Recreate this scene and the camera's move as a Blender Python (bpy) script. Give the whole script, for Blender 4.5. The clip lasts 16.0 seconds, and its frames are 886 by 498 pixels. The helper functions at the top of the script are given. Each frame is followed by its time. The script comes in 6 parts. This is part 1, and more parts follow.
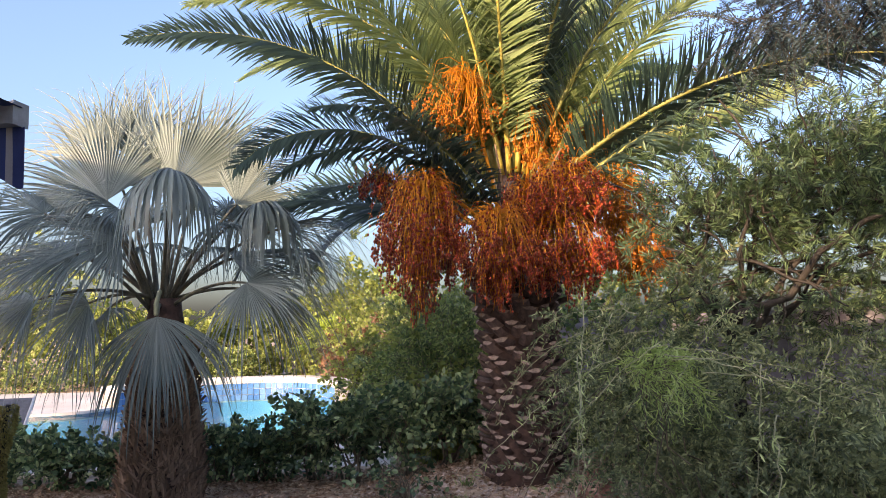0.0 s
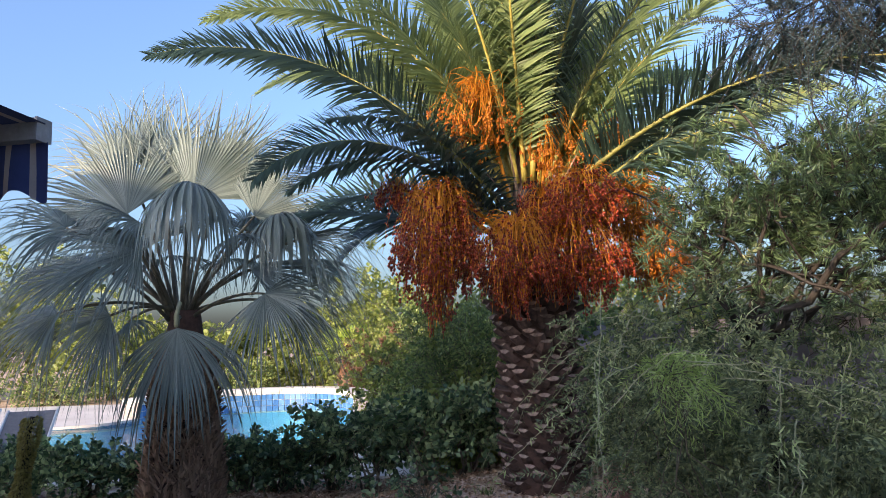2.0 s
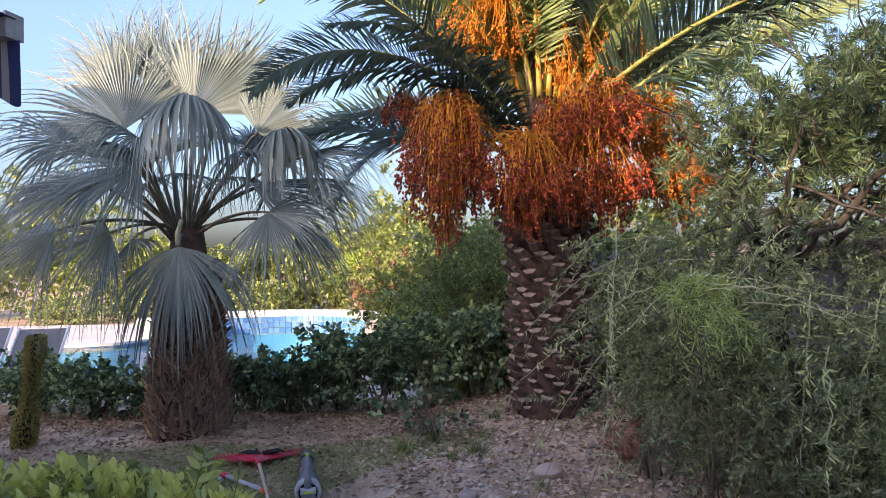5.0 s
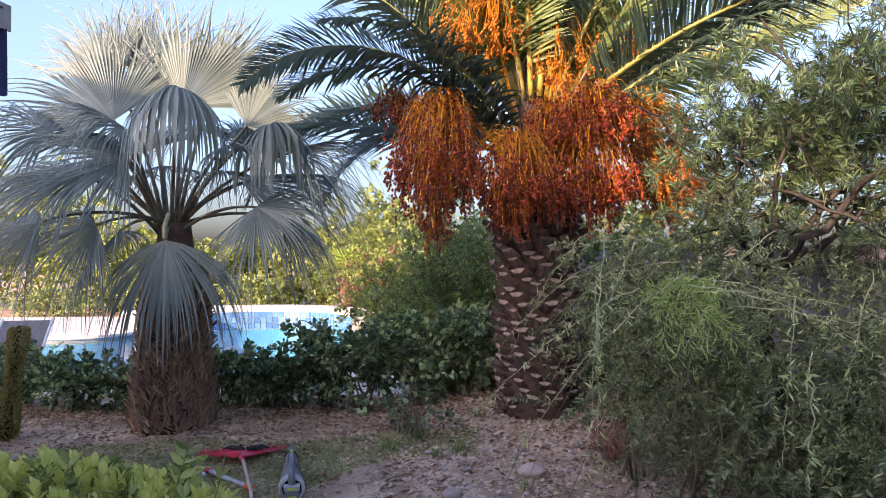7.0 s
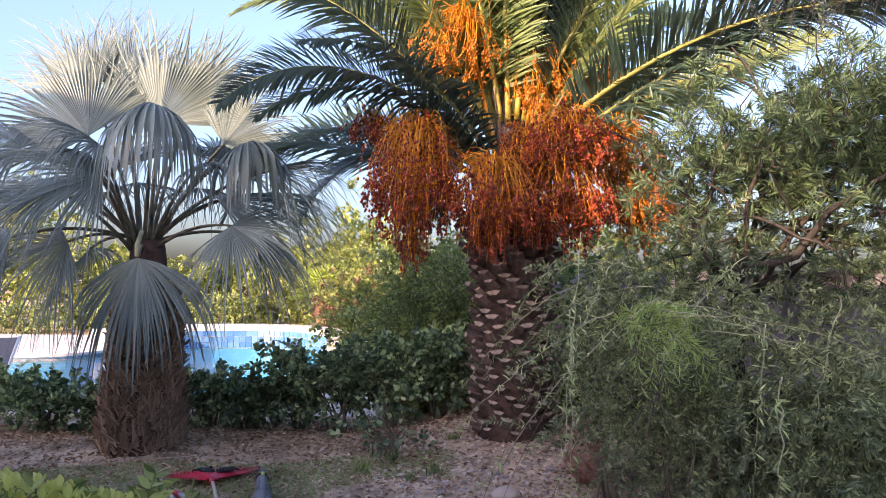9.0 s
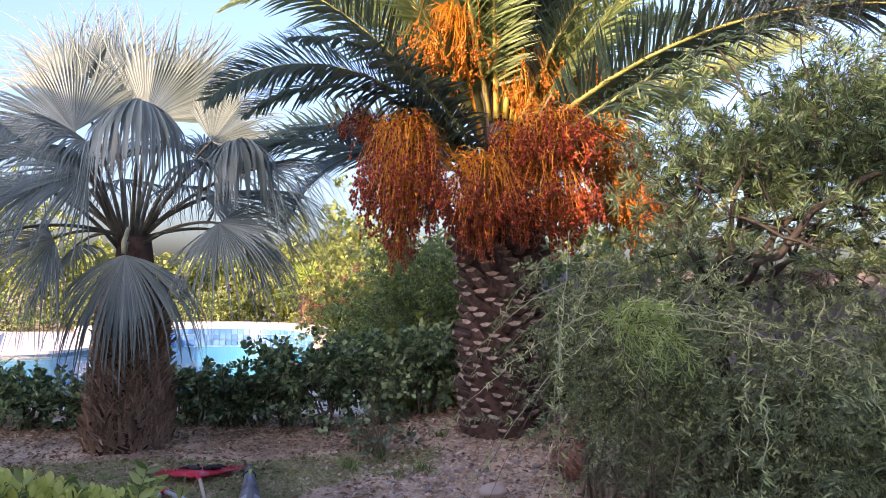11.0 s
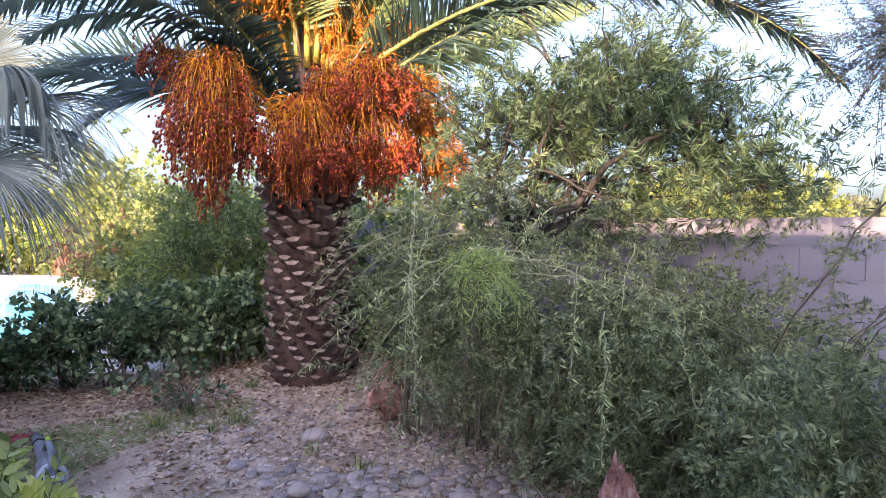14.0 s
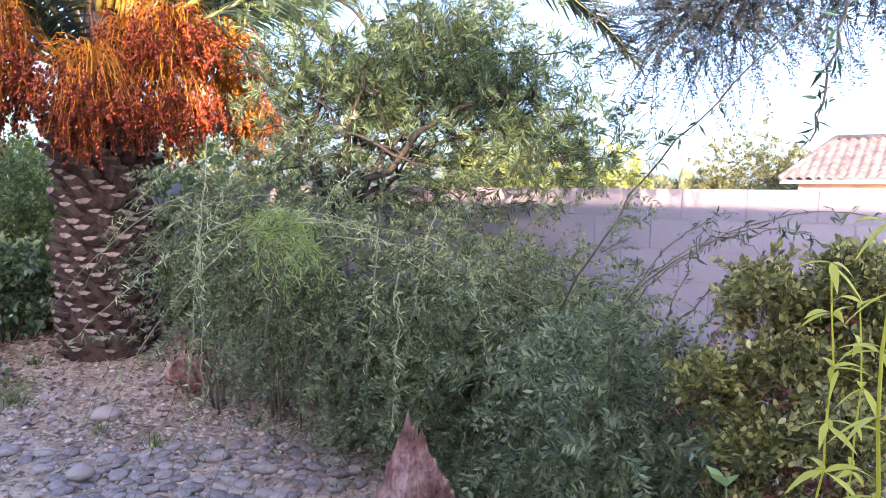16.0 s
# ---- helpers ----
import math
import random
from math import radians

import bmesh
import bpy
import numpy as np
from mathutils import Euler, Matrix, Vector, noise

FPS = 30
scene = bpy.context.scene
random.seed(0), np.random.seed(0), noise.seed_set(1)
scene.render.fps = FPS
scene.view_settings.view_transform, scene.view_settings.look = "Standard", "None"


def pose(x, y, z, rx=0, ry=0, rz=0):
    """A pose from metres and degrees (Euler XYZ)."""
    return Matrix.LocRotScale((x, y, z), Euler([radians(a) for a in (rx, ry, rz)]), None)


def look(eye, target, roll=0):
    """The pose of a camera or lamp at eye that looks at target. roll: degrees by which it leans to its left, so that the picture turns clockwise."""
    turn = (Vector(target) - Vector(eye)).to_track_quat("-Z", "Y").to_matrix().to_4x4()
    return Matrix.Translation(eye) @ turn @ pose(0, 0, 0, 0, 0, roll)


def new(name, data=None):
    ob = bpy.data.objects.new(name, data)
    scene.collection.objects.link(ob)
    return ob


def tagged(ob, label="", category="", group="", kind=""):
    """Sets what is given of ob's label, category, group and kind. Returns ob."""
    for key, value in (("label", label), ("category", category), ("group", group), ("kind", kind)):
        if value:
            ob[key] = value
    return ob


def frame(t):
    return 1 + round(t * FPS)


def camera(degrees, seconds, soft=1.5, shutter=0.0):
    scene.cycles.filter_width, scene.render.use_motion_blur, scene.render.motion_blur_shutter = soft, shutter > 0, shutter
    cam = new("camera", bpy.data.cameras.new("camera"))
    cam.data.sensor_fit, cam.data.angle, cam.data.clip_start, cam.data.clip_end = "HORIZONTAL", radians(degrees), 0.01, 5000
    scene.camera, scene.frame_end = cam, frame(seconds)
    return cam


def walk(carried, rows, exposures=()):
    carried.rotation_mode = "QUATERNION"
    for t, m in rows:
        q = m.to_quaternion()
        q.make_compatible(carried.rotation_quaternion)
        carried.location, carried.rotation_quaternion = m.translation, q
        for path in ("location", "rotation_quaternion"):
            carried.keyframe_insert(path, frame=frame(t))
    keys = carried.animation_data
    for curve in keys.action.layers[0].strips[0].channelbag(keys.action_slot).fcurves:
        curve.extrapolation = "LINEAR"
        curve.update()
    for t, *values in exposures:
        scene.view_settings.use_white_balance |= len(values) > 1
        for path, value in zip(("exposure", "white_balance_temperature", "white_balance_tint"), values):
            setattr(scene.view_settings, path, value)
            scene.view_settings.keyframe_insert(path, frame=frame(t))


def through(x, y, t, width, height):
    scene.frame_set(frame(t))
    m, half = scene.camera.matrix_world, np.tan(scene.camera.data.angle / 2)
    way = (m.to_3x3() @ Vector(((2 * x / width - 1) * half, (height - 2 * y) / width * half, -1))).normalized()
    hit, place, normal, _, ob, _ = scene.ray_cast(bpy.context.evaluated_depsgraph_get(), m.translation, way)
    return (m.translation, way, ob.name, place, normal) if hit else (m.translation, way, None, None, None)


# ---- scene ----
cam = camera(62.6, 16.0, soft=0.75)
PATH = [
    (0.0, (-0.057, -0.241, 1.644), (0.004, 1.746, 1.858), -1.18),
    (0.5, (-0.064, -0.258, 1.639), (-0.011, 1.726, 1.893), -1.23),
    (1.0, (-0.061, -0.266, 1.639), (-0.02, 1.716, 1.908), -1.41),
    (1.5, (-0.053, -0.264, 1.633), (-0.025, 1.719, 1.898), -1.56),
    (2.0, (-0.055, -0.262, 1.634), (-0.039, 1.723, 1.876), -1.73),
    (2.5, (-0.046, -0.243, 1.626), (-0.047, 1.746, 1.834), -1.87),
    (3.0, (-0.029, -0.21, 1.622), (-0.042, 1.784, 1.784), -1.89),
    (3.5, (-0.022, -0.159, 1.61), (-0.047, 1.837, 1.728), -1.71),
    (4.0, (-0.013, -0.067, 1.599), (-0.044, 1.931, 1.677), -1.46),
    (4.5, (-0.003, -0.007, 1.596), (-0.037, 1.992, 1.644), -1.19),
    (7.0, (0.0, 0.0, 1.6), (-0.0, 2.0, 1.636), -0.03),
    (7.5, (-0.004, -0.001, 1.6), (0.015, 1.998, 1.65), 0.18),
    (8.0, (-0.004, -0.005, 1.608), (0.033, 1.994, 1.672), 0.35),
    (8.5, (0.003, -0.006, 1.61), (0.054, 1.991, 1.689), 0.5),
    (9.0, (0.003, -0.006, 1.608), (0.067, 1.991, 1.7), 0.62),
    (11.5, (-0.019, -0.037, 1.603), (0.112, 1.957, 1.687), 0.83),
    (12.0, (-0.025, -0.058, 1.598), (0.157, 1.933, 1.661), 0.81),
    (12.5, (-0.065, -0.093, 1.594), (0.203, 1.889, 1.629), 0.72),
    (13.0, (-0.209, -0.076, 1.588), (0.203, 1.881, 1.587), 0.58),
    (13.5, (-0.337, -0.031, 1.599), (0.228, 1.887, 1.569), 0.62),
    (14.0, (-0.404, -0.005, 1.611), (0.319, 1.859, 1.561), 0.68),
    (14.5, (-0.419, 0.004, 1.588), (0.456, 1.802, 1.532), 0.78),
    (15.0, (-0.401, 0.017, 1.587), (0.598, 1.748, 1.517), 0.98),
    (15.5, (-0.342, 0.021, 1.573), (0.744, 1.698, 1.484), 1.26),
    (16.0, (-0.224, -0.001, 1.56), (0.9, 1.649, 1.446), 1.7),
]
walk(cam, [(t, look(eye, target, roll)) for t, eye, target, roll in PATH],
     [(0.0, 2.18, 8800, 27), (0.5, 2.02, 8100, 24), (1.0, 1.9, 7800, 23), (2.0, 1.88, 7500, 21), (3.5, 2.08, 7800, 24), (7.0, 2.42, 8200, 33), (12.5, 2.6, 8050, 34), (14.5, 3.08, 7650, 34), (16.0, 3.22, 7500, 33)])

# ---- light ----
SUN_AZ, SUN_EL = (0.6, 0.8), 12.5          # the way the light travels over the ground, and the sun's height
world = bpy.data.worlds.new("sky")
scene.world = world
world.use_nodes = True
wn = world.node_tree.nodes
sky = wn.new("ShaderNodeTexSky")
sky.sky_type, sky.sun_disc = "NISHITA", False
sky.sun_elevation = radians(SUN_EL)
sky.sun_rotation = math.atan2(-SUN_AZ[0], -SUN_AZ[1])
sky.air_density, sky.dust_density, sky.ozone_density = 1.0, 5.0, 5.0
world.node_tree.links.new(sky.outputs[0], wn["Background"].inputs[0])
wn["Background"].inputs[1].default_value = 0.15
sun = new("sun", bpy.data.lights.new("sun", "SUN"))
sun.data.energy, sun.data.angle, sun.data.color = 2.0, radians(0.5), (1.0, 0.83, 0.6)
sun.matrix_world = look((0, 0, 30), (SUN_AZ[0], SUN_AZ[1], 30 - math.tan(radians(SUN_EL))))

# ---- materials ----
def nodes(name):
    m = bpy.data.materials.new(name)
    m.use_nodes = True
    t = m.node_tree
    return m, t.nodes, t.links, t.nodes["Principled BSDF"]


def ramp(n, l, source, a, b, lo=0.3, hi=0.7, mid=None):
    r = n.new("ShaderNodeValToRGB")
    r.color_ramp.elements[0].position, r.color_ramp.elements[1].position = lo, hi
    r.color_ramp.elements[0].color, r.color_ramp.elements[1].color = (*a, 1), (*b, 1)
    if mid:
        e = r.color_ramp.elements.new((lo + hi) / 2)
        e.color = (*mid, 1)
    l.new(source, r.inputs[0])
    return r.outputs[0]


def noise_tex(n, l, scale, detail=5.0, stretch=None):
    c = n.new("ShaderNodeTexCoord")
    t = n.new("ShaderNodeTexNoise")
    t.inputs["Scale"].default_value, t.inputs["Detail"].default_value = scale, detail
    out = c.outputs["Object"]
    if stretch:
        m = n.new("ShaderNodeMapping")
        m.inputs["Scale"].default_value = stretch
        l.new(out, m.inputs[0])
        out = m.outputs[0]
    l.new(out, t.inputs["Vector"])
    return t.outputs["Fac"]


def bump(n, l, bsdf, height, strength=0.4, distance=0.02):
    b = n.new("ShaderNodeBump")
    b.inputs["Strength"].default_value, b.inputs["Distance"].default_value = strength, distance
    l.new(height, b.inputs["Height"])
    l.new(b.outputs[0], bsdf.inputs["Normal"])


def surface(name, a, b, scale=6.0, rough=0.8, fine=60.0, relief=0.4, depth=0.01, metal=0.0, stretch=None, mid=None, lo=0.3, hi=0.7):
    """A two-scale mottled surface with fine relief."""
    m, n, l, p = nodes(name)
    big, small = noise_tex(n, l, scale, 6, stretch), noise_tex(n, l, fine, 4, stretch)
    mix = n.new("ShaderNodeMath")
    mix.operation = "MULTIPLY_ADD"
    mix.inputs[1].default_value, mix.inputs[2].default_value = 0.35, -0.17
    l.new(small, mix.inputs[0])
    add = n.new("ShaderNodeMath")
    l.new(mix.outputs[0], add.inputs[0])
    l.new(big, add.inputs[1])
    l.new(ramp(n, l, add.outputs[0], a, b, lo, hi, mid), p.inputs["Base Color"])
    p.inputs["Roughness"].default_value, p.inputs["Metallic"].default_value = rough, metal
    if relief:
        bump(n, l, p, add.outputs[0], relief, depth)
    return m


def foliage(name, dark, light, through=0.35, rough=0.5, spread=(0.0, 1.0), mid=None, patches=1.2):
    """Leaves that differ one by one and in patches, and let some light through."""
    m, n, l, p = nodes(name)
    g = n.new("ShaderNodeNewGeometry")
    patch = noise_tex(n, l, patches, 3)
    mix = n.new("ShaderNodeMath")
    mix.operation = "MULTIPLY_ADD"
    mix.inputs[1].default_value = 0.6
    sub = n.new("ShaderNodeMath")
    sub.operation = "MULTIPLY"
    sub.inputs[1].default_value = 0.45
    l.new(patch, sub.inputs[0])
    l.new(g.outputs["Random Per Island"], mix.inputs[0])
    l.new(sub.outputs[0], mix.inputs[2])
    col = ramp(n, l, mix.outputs[0], dark, light, spread[0], spread[1], mid)
    l.new(col, p.inputs["Base Color"])
    p.inputs["Roughness"].default_value = rough
    tr = n.new("ShaderNodeBsdfTranslucent")
    l.new(col, tr.inputs[0])
    sh = n.new("ShaderNodeMixShader")
    sh.inputs[0].default_value = through
    l.new(p.outputs[0], sh.inputs[1])
    l.new(tr.outputs[0], sh.inputs[2])
    l.new(sh.outputs[0], n["Material Output"].inputs[0])
    return m


def plain(name, col, rough=0.5, metal=0.0, scale=25.0, vary=0.15):
    a = tuple(c * (1 - vary) for c in col)
    b = tuple(min(1.0, c * (1 + vary)) for c in col)
    return surface(name, a, b, scale, rough, 120.0, 0.08, 0.003, metal)


M_SOIL = surface("soil", (0.24, 0.155, 0.105), (0.76, 0.57, 0.42), 2.2, 0.95, 45.0, 1.0, 0.04, mid=(0.46, 0.325, 0.23))
M_GRASS = foliage("dry_grass", (0.12, 0.19, 0.06), (0.46, 0.52, 0.23), 0.35)
M_LITTER = foliage("dead_leaves", (0.16, 0.085, 0.05), (0.86, 0.68, 0.52), 0.1, 0.8, mid=(0.40, 0.25, 0.16))
M_STONE, n_, l_, p_ = nodes("river_stone_mixed")
oi_ = n_.new("ShaderNodeObjectInfo")
mx_ = n_.new("ShaderNodeMix")
mx_.data_type = "RGBA"
mx_.inputs[0].default_value = 0.45
l_.new(ramp(n_, l_, oi_.outputs["Random"], (0.13, 0.10, 0.10), (0.62, 0.50, 0.43), 0.0, 1.0, (0.33, 0.265, 0.25)), mx_.inputs[6])
l_.new(ramp(n_, l_, noise_tex(n_, l_, 3.0, 6), (0.18, 0.145, 0.13), (0.52, 0.43, 0.38)), mx_.inputs[7])
l_.new(mx_.outputs[2], p_.inputs["Base Color"])
p_.inputs["Roughness"].default_value = 0.7
bump(n_, l_, p_, noise_tex(n_, l_, 12.0, 6), 0.3, 0.02)
M_PEBBLE = foliage("mixed_gravel", (0.19, 0.135, 0.11), (0.80, 0.64, 0.54), 0.0, 0.85)
M_ROCK = surface("pink_granite", (0.15, 0.065, 0.05), (0.56, 0.35, 0.29), 9.0, 0.85, 45.0, 1.0, 0.04, mid=(0.34, 0.16, 0.125))
M_BOOT = surface("cut_leaf_base", (0.045, 0.028, 0.026), (0.20, 0.130, 0.112), 9.0, 0.9, 60.0, 0.6, 0.01, stretch=(1, 1, 0.4))
M_BOOTEND = surface("cut_end", (0.14, 0.095, 0.082), (0.40, 0.29, 0.24), 14.0, 0.9, 60.0, 0.4, 0.01)
M_TRUNK = surface("palm_core", (0.035, 0.02, 0.017), (0.12, 0.065, 0.05), 8.0, 0.95, 50.0, 0.6, 0.02)
M_FIBRE = foliage("palm_fibre", (0.06, 0.032, 0.022), (0.50, 0.32, 0.22), 0.05, 0.95, patches=6.0)
M_BARK = surface("bark", (0.020, 0.018, 0.016), (0.050, 0.043, 0.038), 8.0, 0.9, 50.0, 0.6, 0.01, stretch=(2, 2, 0.5))
M_TWIG = surface("twig_bark", (0.08, 0.065, 0.045), (0.22, 0.18, 0.13), 10.0, 0.85, 50.0, 0.3, 0.005)
M_GREENTWIG = surface("green_stem", (0.09, 0.12, 0.05), (0.25, 0.28, 0.12), 10.0, 0.7, 50.0, 0.2, 0.004)
M_PALESTEM = surface("pale_stem", (0.24, 0.25, 0.14), (0.42, 0.41, 0.25), 10.0, 0.7, 50.0, 0.1, 0.002)
# shaded and sunlit copies of the same fronds, the light put into the colour
M_FROND = foliage("date_frond_shaded", (0.016, 0.038, 0.034), (0.062, 0.112, 0.086), 0.16, 0.38)
M_FRONDLIT = foliage("date_frond_sunlit", (0.07, 0.12, 0.048), (0.30, 0.39, 0.165), 0.42, 0.42)
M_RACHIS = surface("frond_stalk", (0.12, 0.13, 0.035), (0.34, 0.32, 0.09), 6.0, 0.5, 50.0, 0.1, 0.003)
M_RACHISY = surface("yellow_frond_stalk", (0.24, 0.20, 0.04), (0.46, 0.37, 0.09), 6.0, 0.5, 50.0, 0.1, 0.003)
M_FAN = foliage("silver_fan_blade", (0.048, 0.080, 0.074), (0.27, 0.33, 0.30), 0.2, 0.42, patches=3.0)
M_PETIOLE = surface("fan_stalk", (0.05, 0.045, 0.03), (0.17, 0.15, 0.10), 8.0, 0.6, 50.0, 0.2, 0.004)
M_STRAND = foliage("date_strands", (0.50, 0.15, 0.010), (0.85, 0.38, 0.035), 0.35, 0.5)
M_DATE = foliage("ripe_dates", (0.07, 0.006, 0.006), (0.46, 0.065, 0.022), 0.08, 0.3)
# same dates made orange: sunlight on some bunches put into the colour
M_DATELIT = foliage("sunlit_dates", (0.32, 0.075, 0.012), (0.70, 0.24, 0.028), 0.1, 0.3)
# ROSE, LANCE, PINN, MIDLEAF: wide leaf contrast also imitates shadow gaps
M_ROSE = foliage("broad_dark_leaves", (0.018, 0.055, 0.028), (0.48, 0.60, 0.29), 0.3, 0.36, spread=(0.15, 0.92), mid=(0.095, 0.18, 0.085))
M_LANCE = foliage("lance_leaves", (0.018, 0.044, 0.028), (0.26, 0.39, 0.18), 0.38, 0.4, spread=(0.15, 0.95), mid=(0.078, 0.142, 0.070))
M_PINN = foliage("small_grey_green_leaves", (0.034, 0.060, 0.034), (0.49, 0.54, 0.26), 0.38, 0.45, spread=(0.12, 0.98), mid=(0.178, 0.228, 0.112), patches=2.5)
M_FEATHER = foliage("bright_thread_leaves", (0.22, 0.35, 0.09), (0.52, 0.66, 0.23), 0.4, 0.5)
M_HEDGE = foliage("glossy_leaves", (0.065, 0.13, 0.038), (0.66, 0.69, 0.23), 0.4, 0.32, spread=(0.15, 0.95))
M_PRIVET = foliage("privet_leaves", (0.065, 0.095, 0.030), (0.80, 0.72, 0.26), 0.42, 0.33, spread=(0.12, 0.90), mid=(0.28, 0.28, 0.085))
M_REDLEAF = foliage("reddish_leaves", (0.14, 0.045, 0.03), (0.34, 0.13, 0.08), 0.25, 0.5)
# overhead branch: its shade is put into this dark bluish colour
M_MESQ = foliage("shaded_leaflets", (0.012, 0.030, 0.036), (0.052, 0.088, 0.094), 0.22, 0.5)
M_SUNNY = foliage("sunny_leaves", (0.068, 0.122, 0.026), (0.33, 0.385, 0.10), 0.42, 0.5, patches=0.5)
M_MIDLEAF = foliage("mid_green_leaves", (0.03, 0.07, 0.025), (0.50, 0.58, 0.20), 0.4, 0.42, spread=(0.15, 0.92), mid=(0.17, 0.255, 0.085))
M_FARTREE = foliage("olive_far_leaves", (0.024, 0.040, 0.018), (0.155, 0.18, 0.08), 0.3, 0.5)
M_RUST = foliage("rusty_leaves", (0.08, 0.038, 0.022), (0.22, 0.11, 0.06), 0.3, 0.6)
M_TIP = foliage("yellow_green_tips", (0.58, 0.60, 0.13), (0.94, 0.89, 0.34), 0.45, 0.35)
M_LIMEPALM = foliage("lime_fan", (0.20, 0.32, 0.05), (0.50, 0.60, 0.14), 0.4, 0.45)
# yellow-green weeds, raised in brightness to carry sunlight that misses them
M_YELLOW = foliage("yellow_green_leaves", (0.66, 0.62, 0.07), (0.93, 0.86, 0.17), 0.5, 0.4)
M_TRAIL = foliage("pale_strand_leaves", (0.26, 0.36, 0.13), (0.62, 0.72, 0.34), 0.4, 0.45)
M_WALL = surface("painted_block", (0.215, 0.208, 0.255), (0.275, 0.267, 0.315), 1.5, 0.9, 60.0, 0.35, 0.006)
# made paler so the unseen house walls bounce light into the garden
M_STUCCO = surface("stucco", (0.64, 0.54, 0.45), (0.74, 0.63, 0.53), 2.0, 0.9, 80.0, 0.4, 0.005)
M_PEACH = surface("peach_stucco", (0.44, 0.31, 0.25), (0.50, 0.36, 0.30), 2.0, 0.9, 80.0, 0.3, 0.005)
M_TILE = surface("clay_tile", (0.062, 0.056, 0.060), (0.155, 0.138, 0.142), 4.0, 0.8, 40.0, 0.3, 0.01)
M_COPING = surface("white_coping", (0.52, 0.50, 0.48), (0.64, 0.62, 0.60), 0.8, 0.8, 40.0, 0.2, 0.005)
M_DECK = surface("pool_deck", (0.54, 0.50, 0.47), (0.68, 0.64, 0.60), 0.8, 0.85, 40.0, 0.2, 0.005)
M_POOL = surface("pool_plaster", (0.008, 0.165, 0.34), (0.016, 0.235, 0.42), 0.6, 0.7, 30.0, 0.05, 0.005)
M_BLUETILE, n_, l_, p_ = nodes("blue_tile")
l_.new(ramp(n_, l_, n_.new("ShaderNodeObjectInfo").outputs["Random"], (0.035, 0.145, 0.36), (0.10, 0.25, 0.47), 0.0, 1.0, (0.06, 0.195, 0.42)), p_.inputs["Base Color"])
p_.inputs["Roughness"].default_value = 0.25
bump(n_, l_, p_, noise_tex(n_, l_, 30.0, 3), 0.08, 0.003)
M_RED = plain("red_plastic", (0.70, 0.03, 0.06), 0.35)
M_BLACK = plain("black_fabric", (0.018, 0.018, 0.02), 0.8)
M_GREY = plain("grey_plastic", (0.15, 0.16, 0.185), 0.4)
M_LIME = plain("lime_plastic", (0.45, 0.62, 0.06), 0.4)
M_SILVER = plain("silver_plastic", (0.40, 0.42, 0.44), 0.35)
M_WOOD = surface("pale_pole", (0.40, 0.32, 0.24), (0.60, 0.50, 0.38), 10.0, 0.6, 60.0, 0.1, 0.002)
M_ORANGE = plain("orange_plastic", (0.75, 0.12, 0.03), 0.4)
M_BAR = plain("grey_painted_metal", (0.27, 0.27, 0.28), 0.45)
M_WHITE = plain("white_metal", (0.62, 0.60, 0.57), 0.4)
M_NAVY = surface("navy_canvas", (0.022, 0.038, 0.125), (0.04, 0.065, 0.19), 6.0, 0.9, 200.0, 0.15, 0.002)
M_CREAM = surface("cream_canvas", (0.30, 0.27, 0.27), (0.42, 0.38, 0.36), 6.0, 0.9, 200.0, 0.15, 0.002)
M_MOSS = foliage("yellow_brown_leaves", (0.16, 0.13, 0.035), (0.42, 0.36, 0.11), 0.2, 0.7)
M_CACTUS = surface("cactus_skin", (0.16, 0.19, 0.08), (0.30, 0.32, 0.15), 4.0, 0.8, 30.0, 0.3, 0.02)
M_CHARCOAL = plain("sling_fabric", (0.12, 0.125, 0.14), 0.8)
M_WATER, n_, l_, p_ = nodes("pool_water")
p_.inputs["Base Color"].default_value = (0.5, 0.9, 0.95, 1)
p_.inputs["Roughness"].default_value = 0.04
bump(n_, l_, p_, noise_tex(n_, l_, 3.5, 3), 0.3, 0.03)
tw_ = n_.new("ShaderNodeBsdfTransparent")
tw_.inputs[0].default_value = (0.55, 0.93, 0.97, 1)
sw_ = n_.new("ShaderNodeMixShader")
sw_.inputs[0].default_value = 0.82
l_.new(p_.outputs[0], sw_.inputs[1])
l_.new(tw_.outputs[0], sw_.inputs[2])
l_.new(sw_.outputs[0], n_["Material Output"].inputs[0])

# ---- geometry helpers ----
rng = np.random.default_rng(7)


